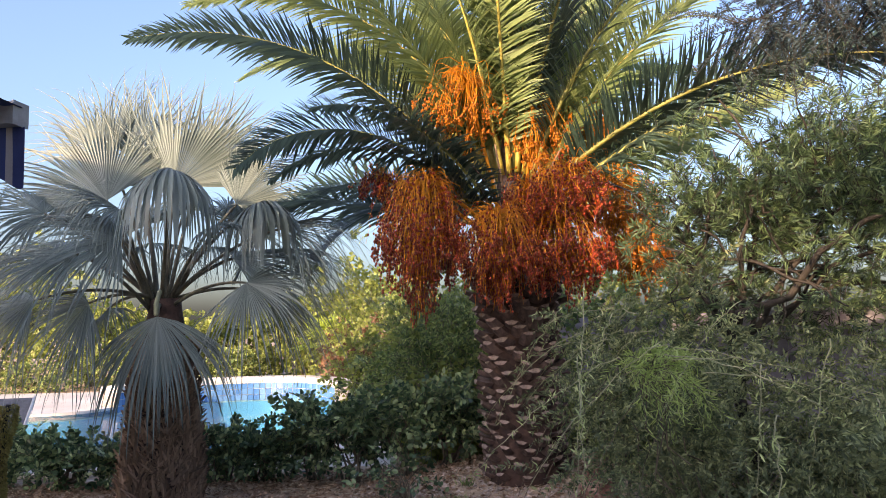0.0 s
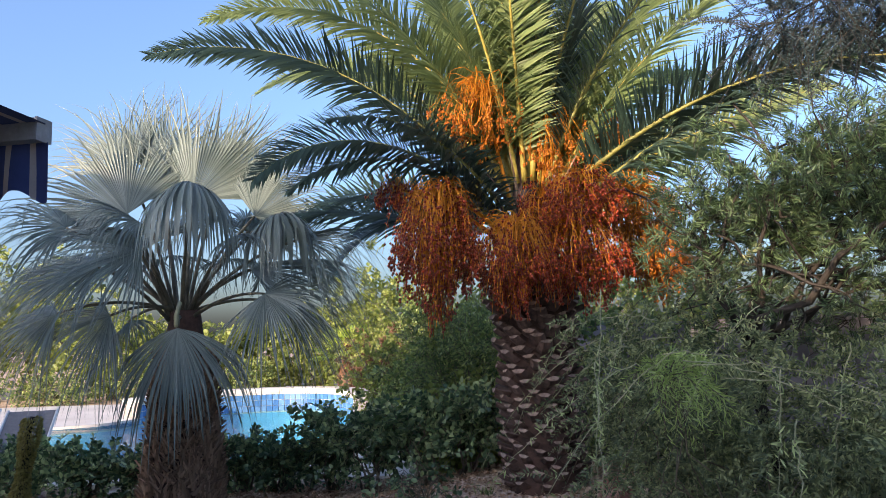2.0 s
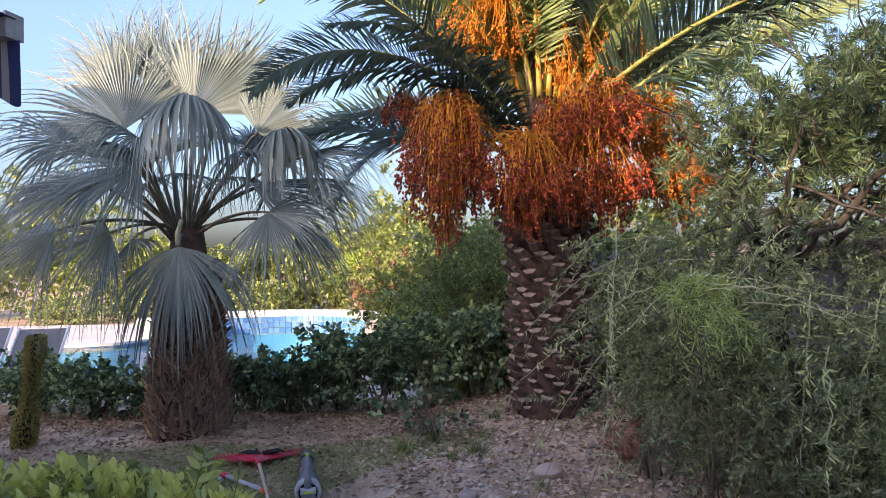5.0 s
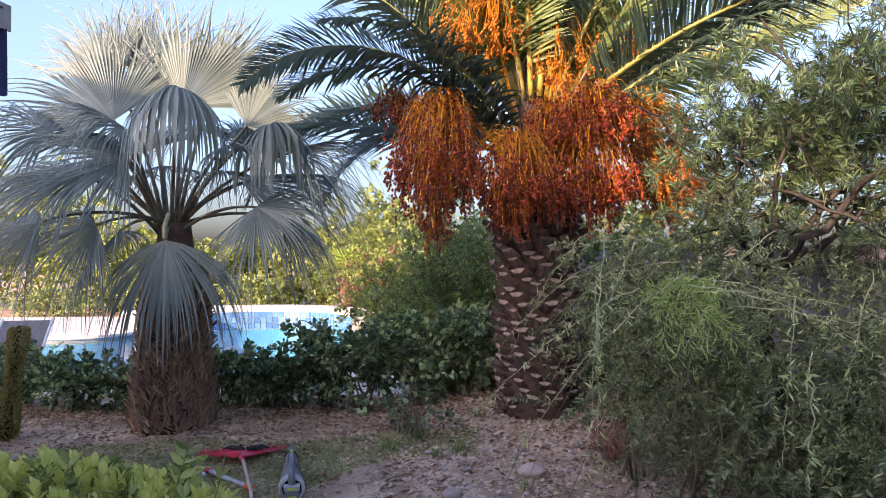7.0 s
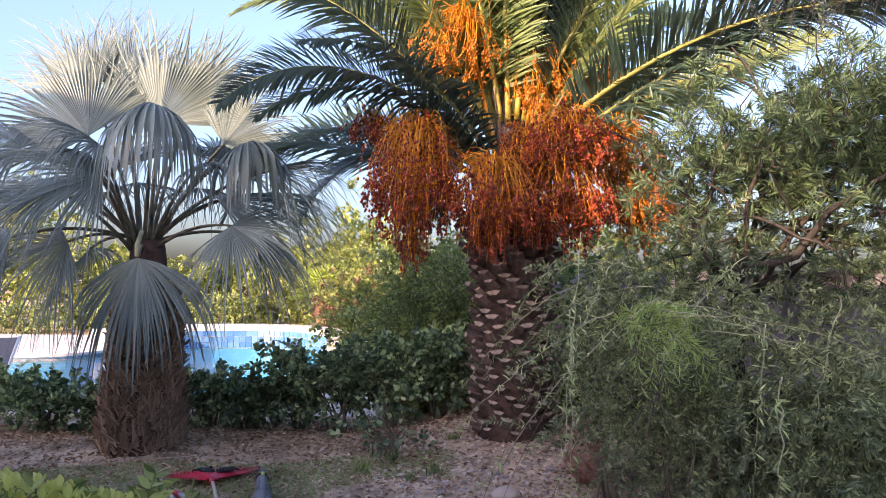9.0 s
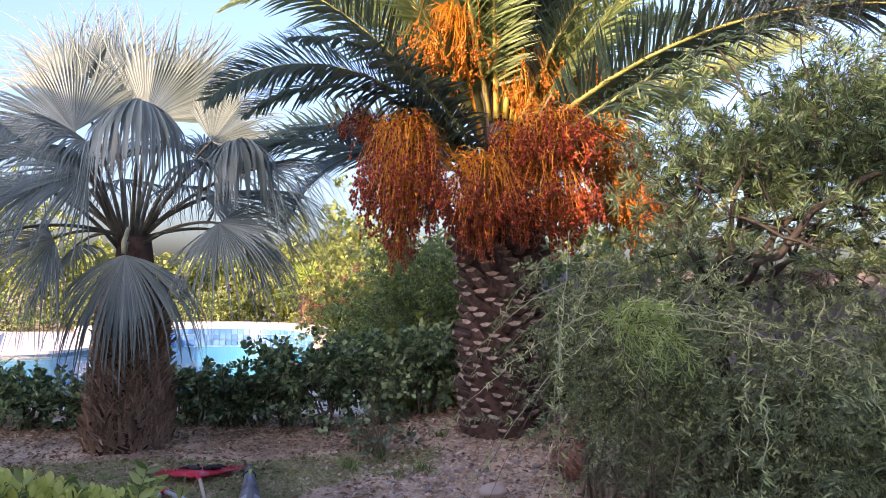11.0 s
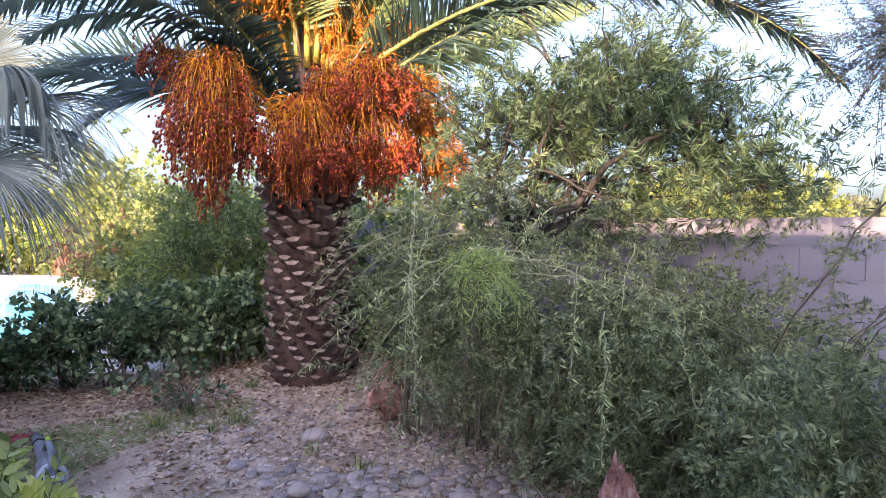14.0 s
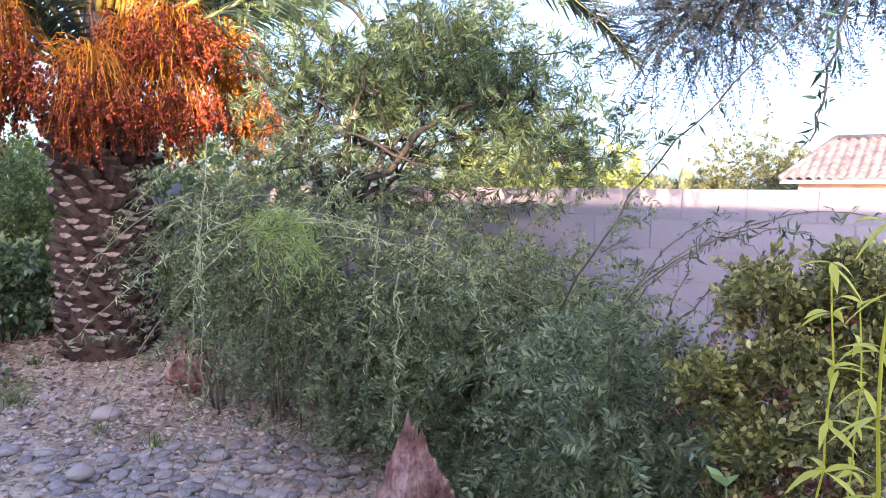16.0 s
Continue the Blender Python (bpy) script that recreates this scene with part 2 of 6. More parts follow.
class Geo:
    """Points and faces gathered for one mesh."""

    def __init__(self):
        self.v, self.f, self.n = [], [], 0

    def add(self, verts, faces):
        verts = np.asarray(verts, float).reshape(-1, 3)
        self.v.append(verts)
        self.f.append(np.asarray(faces, int) + self.n)
        self.n += len(verts)

    def tube(self, pts, radii, sides=6, cap=True):
        pts = np.asarray(pts, float)
        k = len(pts)
        radii = np.broadcast_to(radii, (k,))
        tan = np.gradient(pts, axis=0)
        tan /= np.linalg.norm(tan, axis=1)[:, None] + 1e-9
        ref = np.array([0, 0, 1.0]) if abs(tan[0, 2]) < 0.9 else np.array([1.0, 0, 0])
        a = np.cross(tan, ref)
        a /= np.linalg.norm(a, axis=1)[:, None] + 1e-9
        b = np.cross(tan, a)
        th = np.arange(sides) * 2 * math.pi / sides
        ring = pts[:, None] + radii[:, None, None] * (np.cos(th)[None, :, None] * a[:, None] + np.sin(th)[None, :, None] * b[:, None])
        i, j = np.meshgrid(np.arange(k - 1), np.arange(sides), indexing="ij")
        i, j = i.ravel(), j.ravel()
        q = np.stack([i * sides + j, i * sides + (j + 1) % sides, (i + 1) * sides + (j + 1) % sides, (i + 1) * sides + j], 1)
        self.add(ring, q)
        if cap and sides == 4:
            self.f.append(np.array([[3, 2, 1, 0], [0, 1, 2, 3]]) + np.array([[self.n - k * sides], [self.n - sides]]))
        elif cap:
            for base, flip in ((self.n - k * sides, 1), (self.n - sides, 0)):
                c = len(self.v)
                centre = self.v[-1].reshape(-1, 3)[0:sides] if flip else self.v[-1][-sides:]
                if centre.shape[0] != sides:
                    continue
                t = [[base + (m + 1) % sides, base + m, self.n] if flip else [base + m, base + (m + 1) % sides, self.n] for m in range(sides)]
                keep = self.v[-1]
                self.v.insert(c, centre.mean(0)[None])
                self.f.append(np.array(t))
                self.n += 1
                if flip:
                    tail = keep[-sides:]
                    centre = tail
                    t2 = [[self.n - 1 - sides + m, self.n - 1 - sides + (m + 1) % sides, self.n] for m in range(sides)]
                    self.v.append(tail.mean(0)[None])
                    self.f.append(np.array(t2))
                    self.n += 1
                    break

    def join(self, other):
        self.v += other.v
        self.f += [f + self.n for f in other.f]
        self.n += other.n

    def box(self, lo, hi, m=None):
        x0, y0, z0 = lo
        x1, y1, z1 = hi
        v = np.array([(x0, y0, z0), (x1, y0, z0), (x1, y1, z0), (x0, y1, z0), (x0, y0, z1), (x1, y0, z1), (x1, y1, z1), (x0, y1, z1)], float)
        if m is not None:
            v = np.array([tuple(m @ Vector(p)) for p in v])
        self.add(v, [(0, 3, 2, 1), (4, 5, 6, 7), (0, 1, 5, 4), (1, 2, 6, 5), (2, 3, 7, 6), (3, 0, 4, 7)])

    def mesh(self, name, mat, smooth=True):
        me = bpy.data.meshes.new(name)
        if self.n == 0:
            return me
        v = np.concatenate(self.v)
        loops = np.concatenate([f.ravel() for f in self.f])
        sizes = np.concatenate([np.full(len(f), f.shape[1]) for f in self.f])
        me.vertices.add(len(v))
        me.vertices.foreach_set("co", v.ravel())
        me.loops.add(len(loops))
        me.loops.foreach_set("vertex_index", loops)
        me.polygons.add(len(sizes))
        me.polygons.foreach_set("loop_start", np.r_[0, np.cumsum(sizes)[:-1]])
        me.update(calc_edges=True)
        me.validate()
        me.polygons.foreach_set("use_smooth", np.full(len(me.polygons), smooth))
        me.materials.append(mat)
        return me


def thing(name, at, label, category, group="", kind=""):
    ob = new(name)
    ob.location = at
    ob.empty_display_size = 0.1
    return tagged(ob, label, category, group, kind)


def part(name, geo, material, parent=None, label="", smooth=True, kind=""):
    """One mesh, given in world places, under a thing or a part."""
    ob = new(name, geo.mesh(name, material, smooth))
    if parent is not None:
        ob.parent = parent
        ob.matrix_parent_inverse = base_of(parent).inverted()
    return tagged(ob, label, kind=kind)


def base_of(ob):
    m = Matrix.LocRotScale(ob.location, ob.rotation_euler, ob.scale)
    if ob.parent is not None:
        m = base_of(ob.parent) @ ob.matrix_parent_inverse @ m
    return m


def single(name, geo, material, label, category, group="", kind="", smooth=True):
    return tagged(part(name, geo, material, None, "", smooth), label, category, group, kind)


def unit(v):
    v = np.asarray(v, float)
    return v / (np.linalg.norm(v, axis=-1, keepdims=True) + 1e-9)


# leaf outlines in their own plane: across, along, up
def outline(width, fold=0.15, wide_at=0.45):
    up = 2 * fold * width
    return np.array([(0, 0, 0), (-width, wide_at, up), (0, 1, -0.06), (width, wide_at, up)]), np.array([(0, 2, 1), (0, 3, 2)])


def outline_round(width, fold=0.2):
    """A rounded leaf blade with a short point, folded along its midrib."""
    up = fold * width
    return np.array([(0, 0, 0), (-width * 0.72, 0.22, up * 0.7), (-width, 0.5, up), (-width * 0.6, 0.8, up * 0.5), (0, 1, -0.06), (width * 0.6, 0.8, up * 0.5), (width, 0.5, up), (width * 0.72, 0.22, up * 0.7), (0, 0.5, -up)]), np.array([(0, 8, 2, 1), (8, 4, 3, 2), (0, 7, 6, 8), (8, 6, 5, 4)])


def outline_oval(width):
    return np.array([(0, 0, 0), (-width * 0.8, 0.3, 0.05), (-width, 0.6, 0.04), (0, 1, -0.08), (width, 0.6, 0.04), (width * 0.8, 0.3, 0.05), (0, 0.3, -0.02), (0, 0.6, -0.02)]), np.array([(0, 6, 1, 0), (6, 7, 2, 1), (7, 3, 2, 7), (0, 5, 6, 0), (6, 5, 4, 7), (7, 4, 3, 7)])


def leaves(geo, shape, pos, along, up, size):
    """Many copies of one leaf outline."""
    verts, faces = shape
    along = unit(along)
    side = unit(np.cross(along, up))
    nrm = np.cross(side, along)
    size = np.broadcast_to(size, (len(pos),))
    v = pos[:, None] + size[:, None, None] * (verts[None, :, 0:1] * side[:, None] + verts[None, :, 1:2] * along[:, None] + verts[None, :, 2:3] * nrm[:, None])
    f = (np.arange(len(pos)) * len(verts))[:, None, None] + faces[None]
    f = f.reshape(-1, faces.shape[1])
    if faces.shape[1] == 4 and (faces[:, 0] == faces[:, 3]).any():
        tri = np.tile(faces[:, 0] == faces[:, 3], len(pos))
        tri2 = np.tile(faces[:, 3] == faces[:, 0], len(pos))
        base = geo.n
        geo.add(v.reshape(-1, 3), f[~tri2])
        geo.f.append(f[tri][:, :3] + base)
    else:
        geo.add(v.reshape(-1, 3), f)


def spread_dirs(n):
    return unit(rng.normal(size=(n, 3)))


def twiggery(centre, radii, n, length, per, leaf, shape, droop=0.3, inner=0.35, lift=0.2, floor=None, lump=0.35, keep=None, twig_r=0.003, seedy=0.0, lean=(0, 0, 0), spray=0.9, tip=0.12):
    """Twigs scattered through a lumpy volume, growing outward, each with leaves along it."""
    centre, radii = np.array(centre, float), np.array(radii, float)
    d = spread_dirs(n)
    off = rng.uniform(0, 50, 3)
    lumps = np.array([noise.noise(Vector(2.2 * x + off)) for x in d])
    frac = inner + (1 - inner) * rng.random(n) ** 0.6
    start = centre + d * radii * (frac * (1 + lump * lumps * 2))[:, None]
    ok = np.ones(n, bool)
    if floor is not None:
        ok &= start[:, 2] > floor
    if keep is not None:
        ok &= keep(start)
    start, d, lumps = start[ok], d[ok], lumps[ok]
    n = len(start)
    way = unit(d * 0.8 + rng.normal(size=(n, 3)) * 0.6 + np.array([0, 0, lift]) + np.array(lean))
    ln = length * rng.uniform(0.6, 1.3, n)
    wood, green = Geo(), Geo()
    s = np.linspace(0, 1, 4)
    pts = start[:, None] + way[:, None] * (ln[:, None] * s)[..., None] - np.array([0, 0, 1.0]) * (droop * ln[:, None] * s**2)[..., None]
    if twig_r:
        a = unit(np.cross(way, [0.3, 0.2, 1.0])) * twig_r
        b = np.cross(way, a)
        tri = np.stack([a, -0.5 * a + 0.87 * b, -0.5 * a - 0.87 * b], 1)
        v = pts[:, :, None] + tri[:, None] * np.array([1, 0.8, 0.6, 0.3])[None, :, None, None]
        q = np.array([(r * 3 + k, r * 3 + (k + 1) % 3, r * 3 + 3 + (k + 1) % 3, r * 3 + 3 + k) for r in range(3) for k in range(3)])
        wood.add(v, ((np.arange(n) * 12)[:, None, None] + q[None]).reshape(-1, 4))
    st = np.linspace(tip, 1.0, per)[None] + rng.uniform(-0.04, 0.04, (n, per))
    pos = start[:, None] + way[:, None] * (ln[:, None] * st)[..., None] - np.array([0, 0, 1.0]) * (droop * ln[:, None] * st**2)[..., None]
    tan = unit(way[:, None] - np.array([0, 0, 1.0]) * (2 * droop * st)[..., None])
    side = unit(np.cross(tan, spread_dirs(n)[:, None] + 0.01))
    turn = np.where(np.arange(per) % 2, 1.0, -1.0)[None, :, None]
    along = tan * rng.uniform(0.3, 0.9, (n, per, 1)) + side * turn * spray + rng.normal(size=(n, per, 3)) * 0.25
    up = np.cross(side, tan) + rng.normal(size=(n, per, 3)) * 0.35 + np.array([0, 0, 0.5])
    leaves(green, shape, pos.reshape(-1, 3), along.reshape(-1, 3), up.reshape(-1, 3), (leaf * rng.uniform(0.6, 1.25, (n, per))).ravel())
    return wood, green


def curve(a, b, sag=0.0, wob=0.0, k=8):
    a, b = np.array(a, float), np.array(b, float)
    s = np.linspace(0, 1, k)[:, None]
    p = a + (b - a) * s + np.array([0, 0, 1.0]) * sag * 4 * s * (1 - s)
    w = rng.normal(size=(k, 3)) * wob
    w[0] = w[-1] = 0
    return p + w


def stems(base, centre, radii, n, r0, wob=0.04, reach=0.75):
    g = Geo()
    for _ in range(n):
        d = spread_dirs(1)[0]
        d[2] = abs(d[2]) * 0.8
        end = np.array(centre) + d * np.array(radii) * reach
        b = np.array(base) + np.r_[rng.normal(size=2) * 0.06, 0]
        g.tube(curve(b, end, 0.15 * rng.random(), wob), np.linspace(r0, r0 * 0.25, 8), 5)
    return g


def shrub(name, base, centre, radii, n, length, per, leaf, shape, mat, label, category="shrub", wood=M_TWIG, stem_n=9, stem_r=0.014, group="", **kw):
    """A bush: woody stems, fine twigs and leaves."""
    ob = thing(name, base, label, category, group)
    part("stem_wood", stems(base, centre, radii, stem_n, stem_r), wood, ob, kind="stuff")
    w, g = twiggery(centre, radii, n, length, per, leaf, shape, floor=base[2] + 0.03, **kw)
    if w.n:
        part("twig_wood", w, wood, ob, kind="stuff")
    part("foliage", g, mat, ob, kind="stuff")
    return ob


def height(x, y):
    """The lie of the land: flat lawn that rises to the planted bed round the palms."""
    def rise(cx, cy, rx, ry, h):
        return h * np.exp(-(((x - cx) / rx) ** 2 + ((y - cy) / ry) ** 2))
    z = rise(1.2, 6.9, 1.9, 1.7, 0.36) + rise(2.6, 4.6, 1.5, 1.8, 0.12) + rise(-2.5, 7.0, 1.4, 0.9, 0.09)
    return z + 0.012 * np.sin(2.1 * x + 0.7 * y) + 0.010 * np.sin(1.3 * y - 2.7 * x)

# ---- ground and pool ----
def closed(points, per=10):
    p = np.array(points, float)
    out = []
    for i in range(len(p)):
        a, b, c, d = p[i - 1], p[i], p[(i + 1) % len(p)], p[(i + 2) % len(p)]
        for s in np.arange(per) / per:
            out.append(0.5 * (2 * b + (c - a) * s + (2 * a - 5 * b + 4 * c - d) * s**2 + (3 * b - a - 3 * c + d) * s**3))
    return np.array(out)


POOL = closed([(-2.0, 12.4), (-2.6, 10.3), (-4.2, 9.5), (-5.8, 9.9), (-7.2, 10.8), (-9.6, 12.2), (-9.8, 14.2), (-7.2, 15.2), (-6.2, 17.6), (-4.2, 18.5), (-2.7, 17.8), (-1.9, 15.6)])


def inside(x, y, poly):
    r = np.zeros(np.shape(x), bool)
    for (x0, y0), (x1, y1) in zip(poly, np.roll(poly, -1, 0)):
        r ^= ((y0 > y) != (y1 > y)) & (x < (x1 - x0) * (y - y0) / (y1 - y0 + 1e-12) + x0)
    return r


def offset(poly, d):
    t = np.roll(poly, -1, 0) - np.roll(poly, 1, 0)
    t /= np.linalg.norm(t, axis=1)[:, None]
    n = np.stack([t[:, 1], -t[:, 0]], 1)
    area = 0.5 * np.sum(poly[:, 0] * np.roll(poly[:, 1], -1) - np.roll(poly[:, 0], -1) * poly[:, 1])
    return poly + n * d * (1 if area > 0 else -1)


xs = np.r_[-900, -400, -150, -60, -30, np.arange(-18, -6, 0.4), np.arange(-6, 5, 0.09), np.arange(5, 18, 0.5), 30, 60, 150, 400, 900]
ys = np.r_[-900, -300, -100, -40, -15, -6, np.arange(-3, 1.5, 0.3), np.arange(1.5, 9, 0.09), np.arange(9, 24, 0.4), 30, 45, 80, 150, 400, 1200]
gx, gy = np.meshgrid(xs, ys)
gz = height(gx, gy)
near = (np.abs(gx) < 8) & (gy > 1) & (gy < 10)
gz = gz + near * rng.normal(size=gz.shape) * 0.007
gz[inside(gx, gy, offset(POOL, 0.7))] = -2.2
ground = Geo()
w = len(xs)
i, j = np.meshgrid(np.arange(len(ys) - 1), np.arange(w - 1), indexing="ij")
k = (i * w + j).ravel()
ground.add(np.stack([gx, gy, gz], -1), np.stack([k, k + 1, k + w + 1, k + w], 1))
single("ground", ground, M_SOIL, "bare brown soil with dry patches and a raised planting bed", "ground", kind="structure")


def ring(geo, inner, outer, z0, z1):
    n = len(inner)
    v = np.concatenate([np.c_[inner, np.full(n, z1)], np.c_[outer, np.full(n, z1)], np.c_[inner, np.full(n, z0)], np.c_[outer, np.full(n, z0)]])
    a = np.arange(n)
    b = (a + 1) % n
    geo.add(v, np.concatenate([np.stack([a, a + n, b + n, b], 1), np.stack([a + n, a + 3 * n, b + 3 * n, b + n], 1), np.stack([a, b, b + 2 * n, a + 2 * n], 1)]))


deck = Geo()
st_ = 0.14
dx, dy = np.meshgrid(np.arange(-13, -0.3, st_), np.arange(8.6, 20.6, st_))
free = ~inside(dx + st_ / 2, dy + st_ / 2, offset(POOL, 0.17))
dx, dy = dx[free], dy[free]
qx = np.stack([dx, dx + st_, dx + st_, dx], 1).ravel()
qy = np.stack([dy, dy, dy + st_, dy + st_], 1).ravel()
deck.add(np.stack([qx, qy, 0.05 + 0 * qx], 1), np.arange(len(qx)).reshape(-1, 4))
deck.box((-13, 8.56, -0.1), (-0.3, 8.6, 0.05))
deck.box((-0.3, 8.56, -0.1), (-0.26, 20.6, 0.05))
single("pool_deck", deck, M_DECK, "pale concrete deck round the swimming pool", "pool deck", kind="structure", smooth=False)
pool = thing("swimming_pool", (-6, 14, 0), "freeform swimming pool with turquoise plaster and white coping", "swimming pool", kind="structure")
cop = Geo()
ring(cop, POOL, offset(POOL, 0.32), -0.1, 0.075)
part("coping", cop, M_COPING, pool, "white coping", smooth=False)
shell = Geo()
n = len(POOL)
low = offset(POOL, -0.5)
a = np.arange(n)
b = (a + 1) % n
shell.add(np.concatenate([np.c_[POOL, np.full(n, 0.02)], np.c_[POOL, np.full(n, -0.9)], np.c_[low, np.full(n, -1.3)], [[-6, 14, -1.5]]]),
          np.concatenate([np.stack([a, b, b + n, a + n], 1), np.stack([a + n, b + n, b + 2 * n, a + 2 * n], 1)]))
shell.f.append(np.stack([a + 2 * n, b + 2 * n, np.full(n, 3 * n)], 1))
part("basin", shell, M_POOL, pool, "turquoise plaster basin")
water = Geo()
water.add(np.concatenate([np.c_[POOL, np.full(n, -0.06)], [[-6, 14, -0.06]]]), np.stack([a, b, np.full(n, n)], 1))
wat = part("water", water, M_WATER, pool, "clear rippled water")
wat.visible_shadow = False
# raised tiled wall on the far bulge
far = [m for m in range(n) if POOL[m][1] > 16.0 and POOL[m][0] > -7.4]
arc = POOL[far[0]:far[-1] + 1]
outer = offset(POOL, 0.38)[far[0]:far[-1] + 1]
beam = Geo()
for m in range(len(arc) - 1):
    p0, p1, q0, q1 = arc[m], arc[m + 1], outer[m], outer[m + 1]
    v = [(*p0, -0.1), (*p1, -0.1), (*q1, -0.1), (*q0, -0.1), (*p0, 0.40), (*p1, 0.40), (*q1, 0.40), (*q0, 0.40)]
    beam.add(v, [(0, 1, 5, 4), (1, 2, 6, 5), (2, 3, 7, 6), (3, 0, 4, 7), (4, 5, 6, 7)])
for m in (0, len(arc) - 1):
    beam.add([(*arc[m], -0.1), (*outer[m], -0.1), (*outer[m], 0.40), (*arc[m], 0.40)], [(0, 1, 2, 3)])
part("raised_wall", beam, M_COPING, pool, smooth=False)
tg_ = Geo()
tg_.add([(0, 0, 0), (0.14, 0, 0), (0.14, 0, 0.135), (0, 0, 0.135), (0.004, -0.012, 0.004), (0.136, -0.012, 0.004), (0.136, -0.012, 0.131), (0.004, -0.012, 0.131)], [(4, 5, 6, 7), (0, 1, 5, 4), (1, 2, 6, 5), (2, 3, 7, 6), (3, 0, 4, 7)])
tile_me = tg_.mesh("tile", M_BLUETILE, False)
seg = np.linalg.norm(np.diff(arc, axis=0), axis=1)
run_ = np.r_[0, np.cumsum(seg)]
for q_ in range(int(run_[-1] / 0.148)):
    s0_ = q_ * 0.148
    p0 = np.array([np.interp(s0_, run_, arc[:, k_]) for k_ in (0, 1)])
    p1 = np.array([np.interp(s0_ + 0.148, run_, arc[:, k_]) for k_ in (0, 1)])
    dd = p1 - p0
    an_ = math.atan2(dd[1], dd[0])
    nx, ny = math.sin(an_), -math.cos(an_)
    inn = 1 if (nx * (-4.5 - p0[0]) + ny * (15.5 - p0[1])) > 0 else -1
    if inn < 0:
        p0, an_ = p1, an_ + math.pi
    for r_ in range(3):
        ob = new("tile", tile_me)
        ob.parent = pool
        ob.matrix_parent_inverse = base_of(pool).inverted()
        ob.location = (p0[0], p0[1], -0.065 + 0.14 * r_)
        ob.rotation_euler = (0, 0, an_)
cap = Geo()
in2, out2 = offset(POOL, -0.05)[far[0]:far[-1] + 1], offset(POOL, 0.46)[far[0]:far[-1] + 1]
for m in range(len(arc) - 1):
    v = [(*in2[m], 0.40), (*in2[m + 1], 0.40), (*out2[m + 1], 0.40), (*out2[m], 0.40), (*in2[m], 0.50), (*in2[m + 1], 0.50), (*out2[m + 1], 0.50), (*out2[m], 0.50)]
    cap.add(v, [(0, 1, 5, 4), (2, 3, 7, 6), (4, 5, 6, 7), (0, 3, 2, 1)])
for m in (0, len(arc) - 1):
    cap.add([(*in2[m], 0.40), (*out2[m], 0.40), (*out2[m], 0.50), (*in2[m], 0.50)], [(0, 1, 2, 3)])
part("wall_cap", cap, M_COPING, pool, smooth=False)

# ---- garden wall, house and patio ----
U, W = np.array([0.94, 0.342, 0]), np.array([-0.342, 0.94, 0])


def uw(u, v, z):
    return u * U + v * W + np.array([0, 0, z])


def slab(geo, u0, u1, v0, v1, z0, z1):
    c = [uw(u, v, z) for z in (z0, z1) for u, v in ((u0, v0), (u1, v0), (u1, v1), (u0, v1))]
    geo.add(c, [(0, 3, 2, 1), (4, 5, 6, 7), (0, 1, 5, 4), (1, 2, 6, 5), (2, 3, 7, 6), (3, 0, 4, 7)])


WALL_U, TOP = 4.56, 1.73
core = Geo()
slab(core, WALL_U + 0.003, WALL_U + 0.19, -9, 8.6, -0.2, TOP - 0.012)
gwall = single("garden_wall", core, M_WALL, "painted concrete block garden wall, upper edge in sun", "wall", kind="structure", smooth=False)

# house out of view; roof height fitted to the shadow line on the wall
hb = Geo()
slab(hb, -14, -1.7, -12, 0.9, 0, 2.75)
single("house_wall", hb, M_STUCCO, "unseen tan stucco house wall beside the patio", "wall", kind="structure", smooth=False)
hr = Geo()
slab(hr, -14.5, -1.3, -12.5, 1.4, 2.78, 3.17)
single("house_roof", hr, M_TILE, "unseen flat roof edge of the house", "roof", kind="structure", smooth=False)
# unseen block added so its shadow covers the lower fan palm
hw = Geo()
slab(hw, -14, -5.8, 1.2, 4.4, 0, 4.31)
single("shade_wing", hw, M_STUCCO, "unseen tan stucco block added to shade the fan palm", "wall", kind="structure", smooth=False)
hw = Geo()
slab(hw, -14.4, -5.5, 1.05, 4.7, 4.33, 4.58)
single("shade_wing_roof", hw, M_TILE, "roof slab of the added shade block", "roof", kind="structure", smooth=False)
# unseen raised block, extent and height chosen to shade the middle date bunches
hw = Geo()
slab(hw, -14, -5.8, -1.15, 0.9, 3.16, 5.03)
single("shade_upper_wall", hw, M_STUCCO, "unseen raised stucco block added to shade the date bunches", "wall", kind="structure", smooth=False)
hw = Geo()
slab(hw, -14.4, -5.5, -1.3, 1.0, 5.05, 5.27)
single("shade_upper_roof", hw, M_TILE, "roof slab of the raised shade block", "roof", kind="structure", smooth=False)

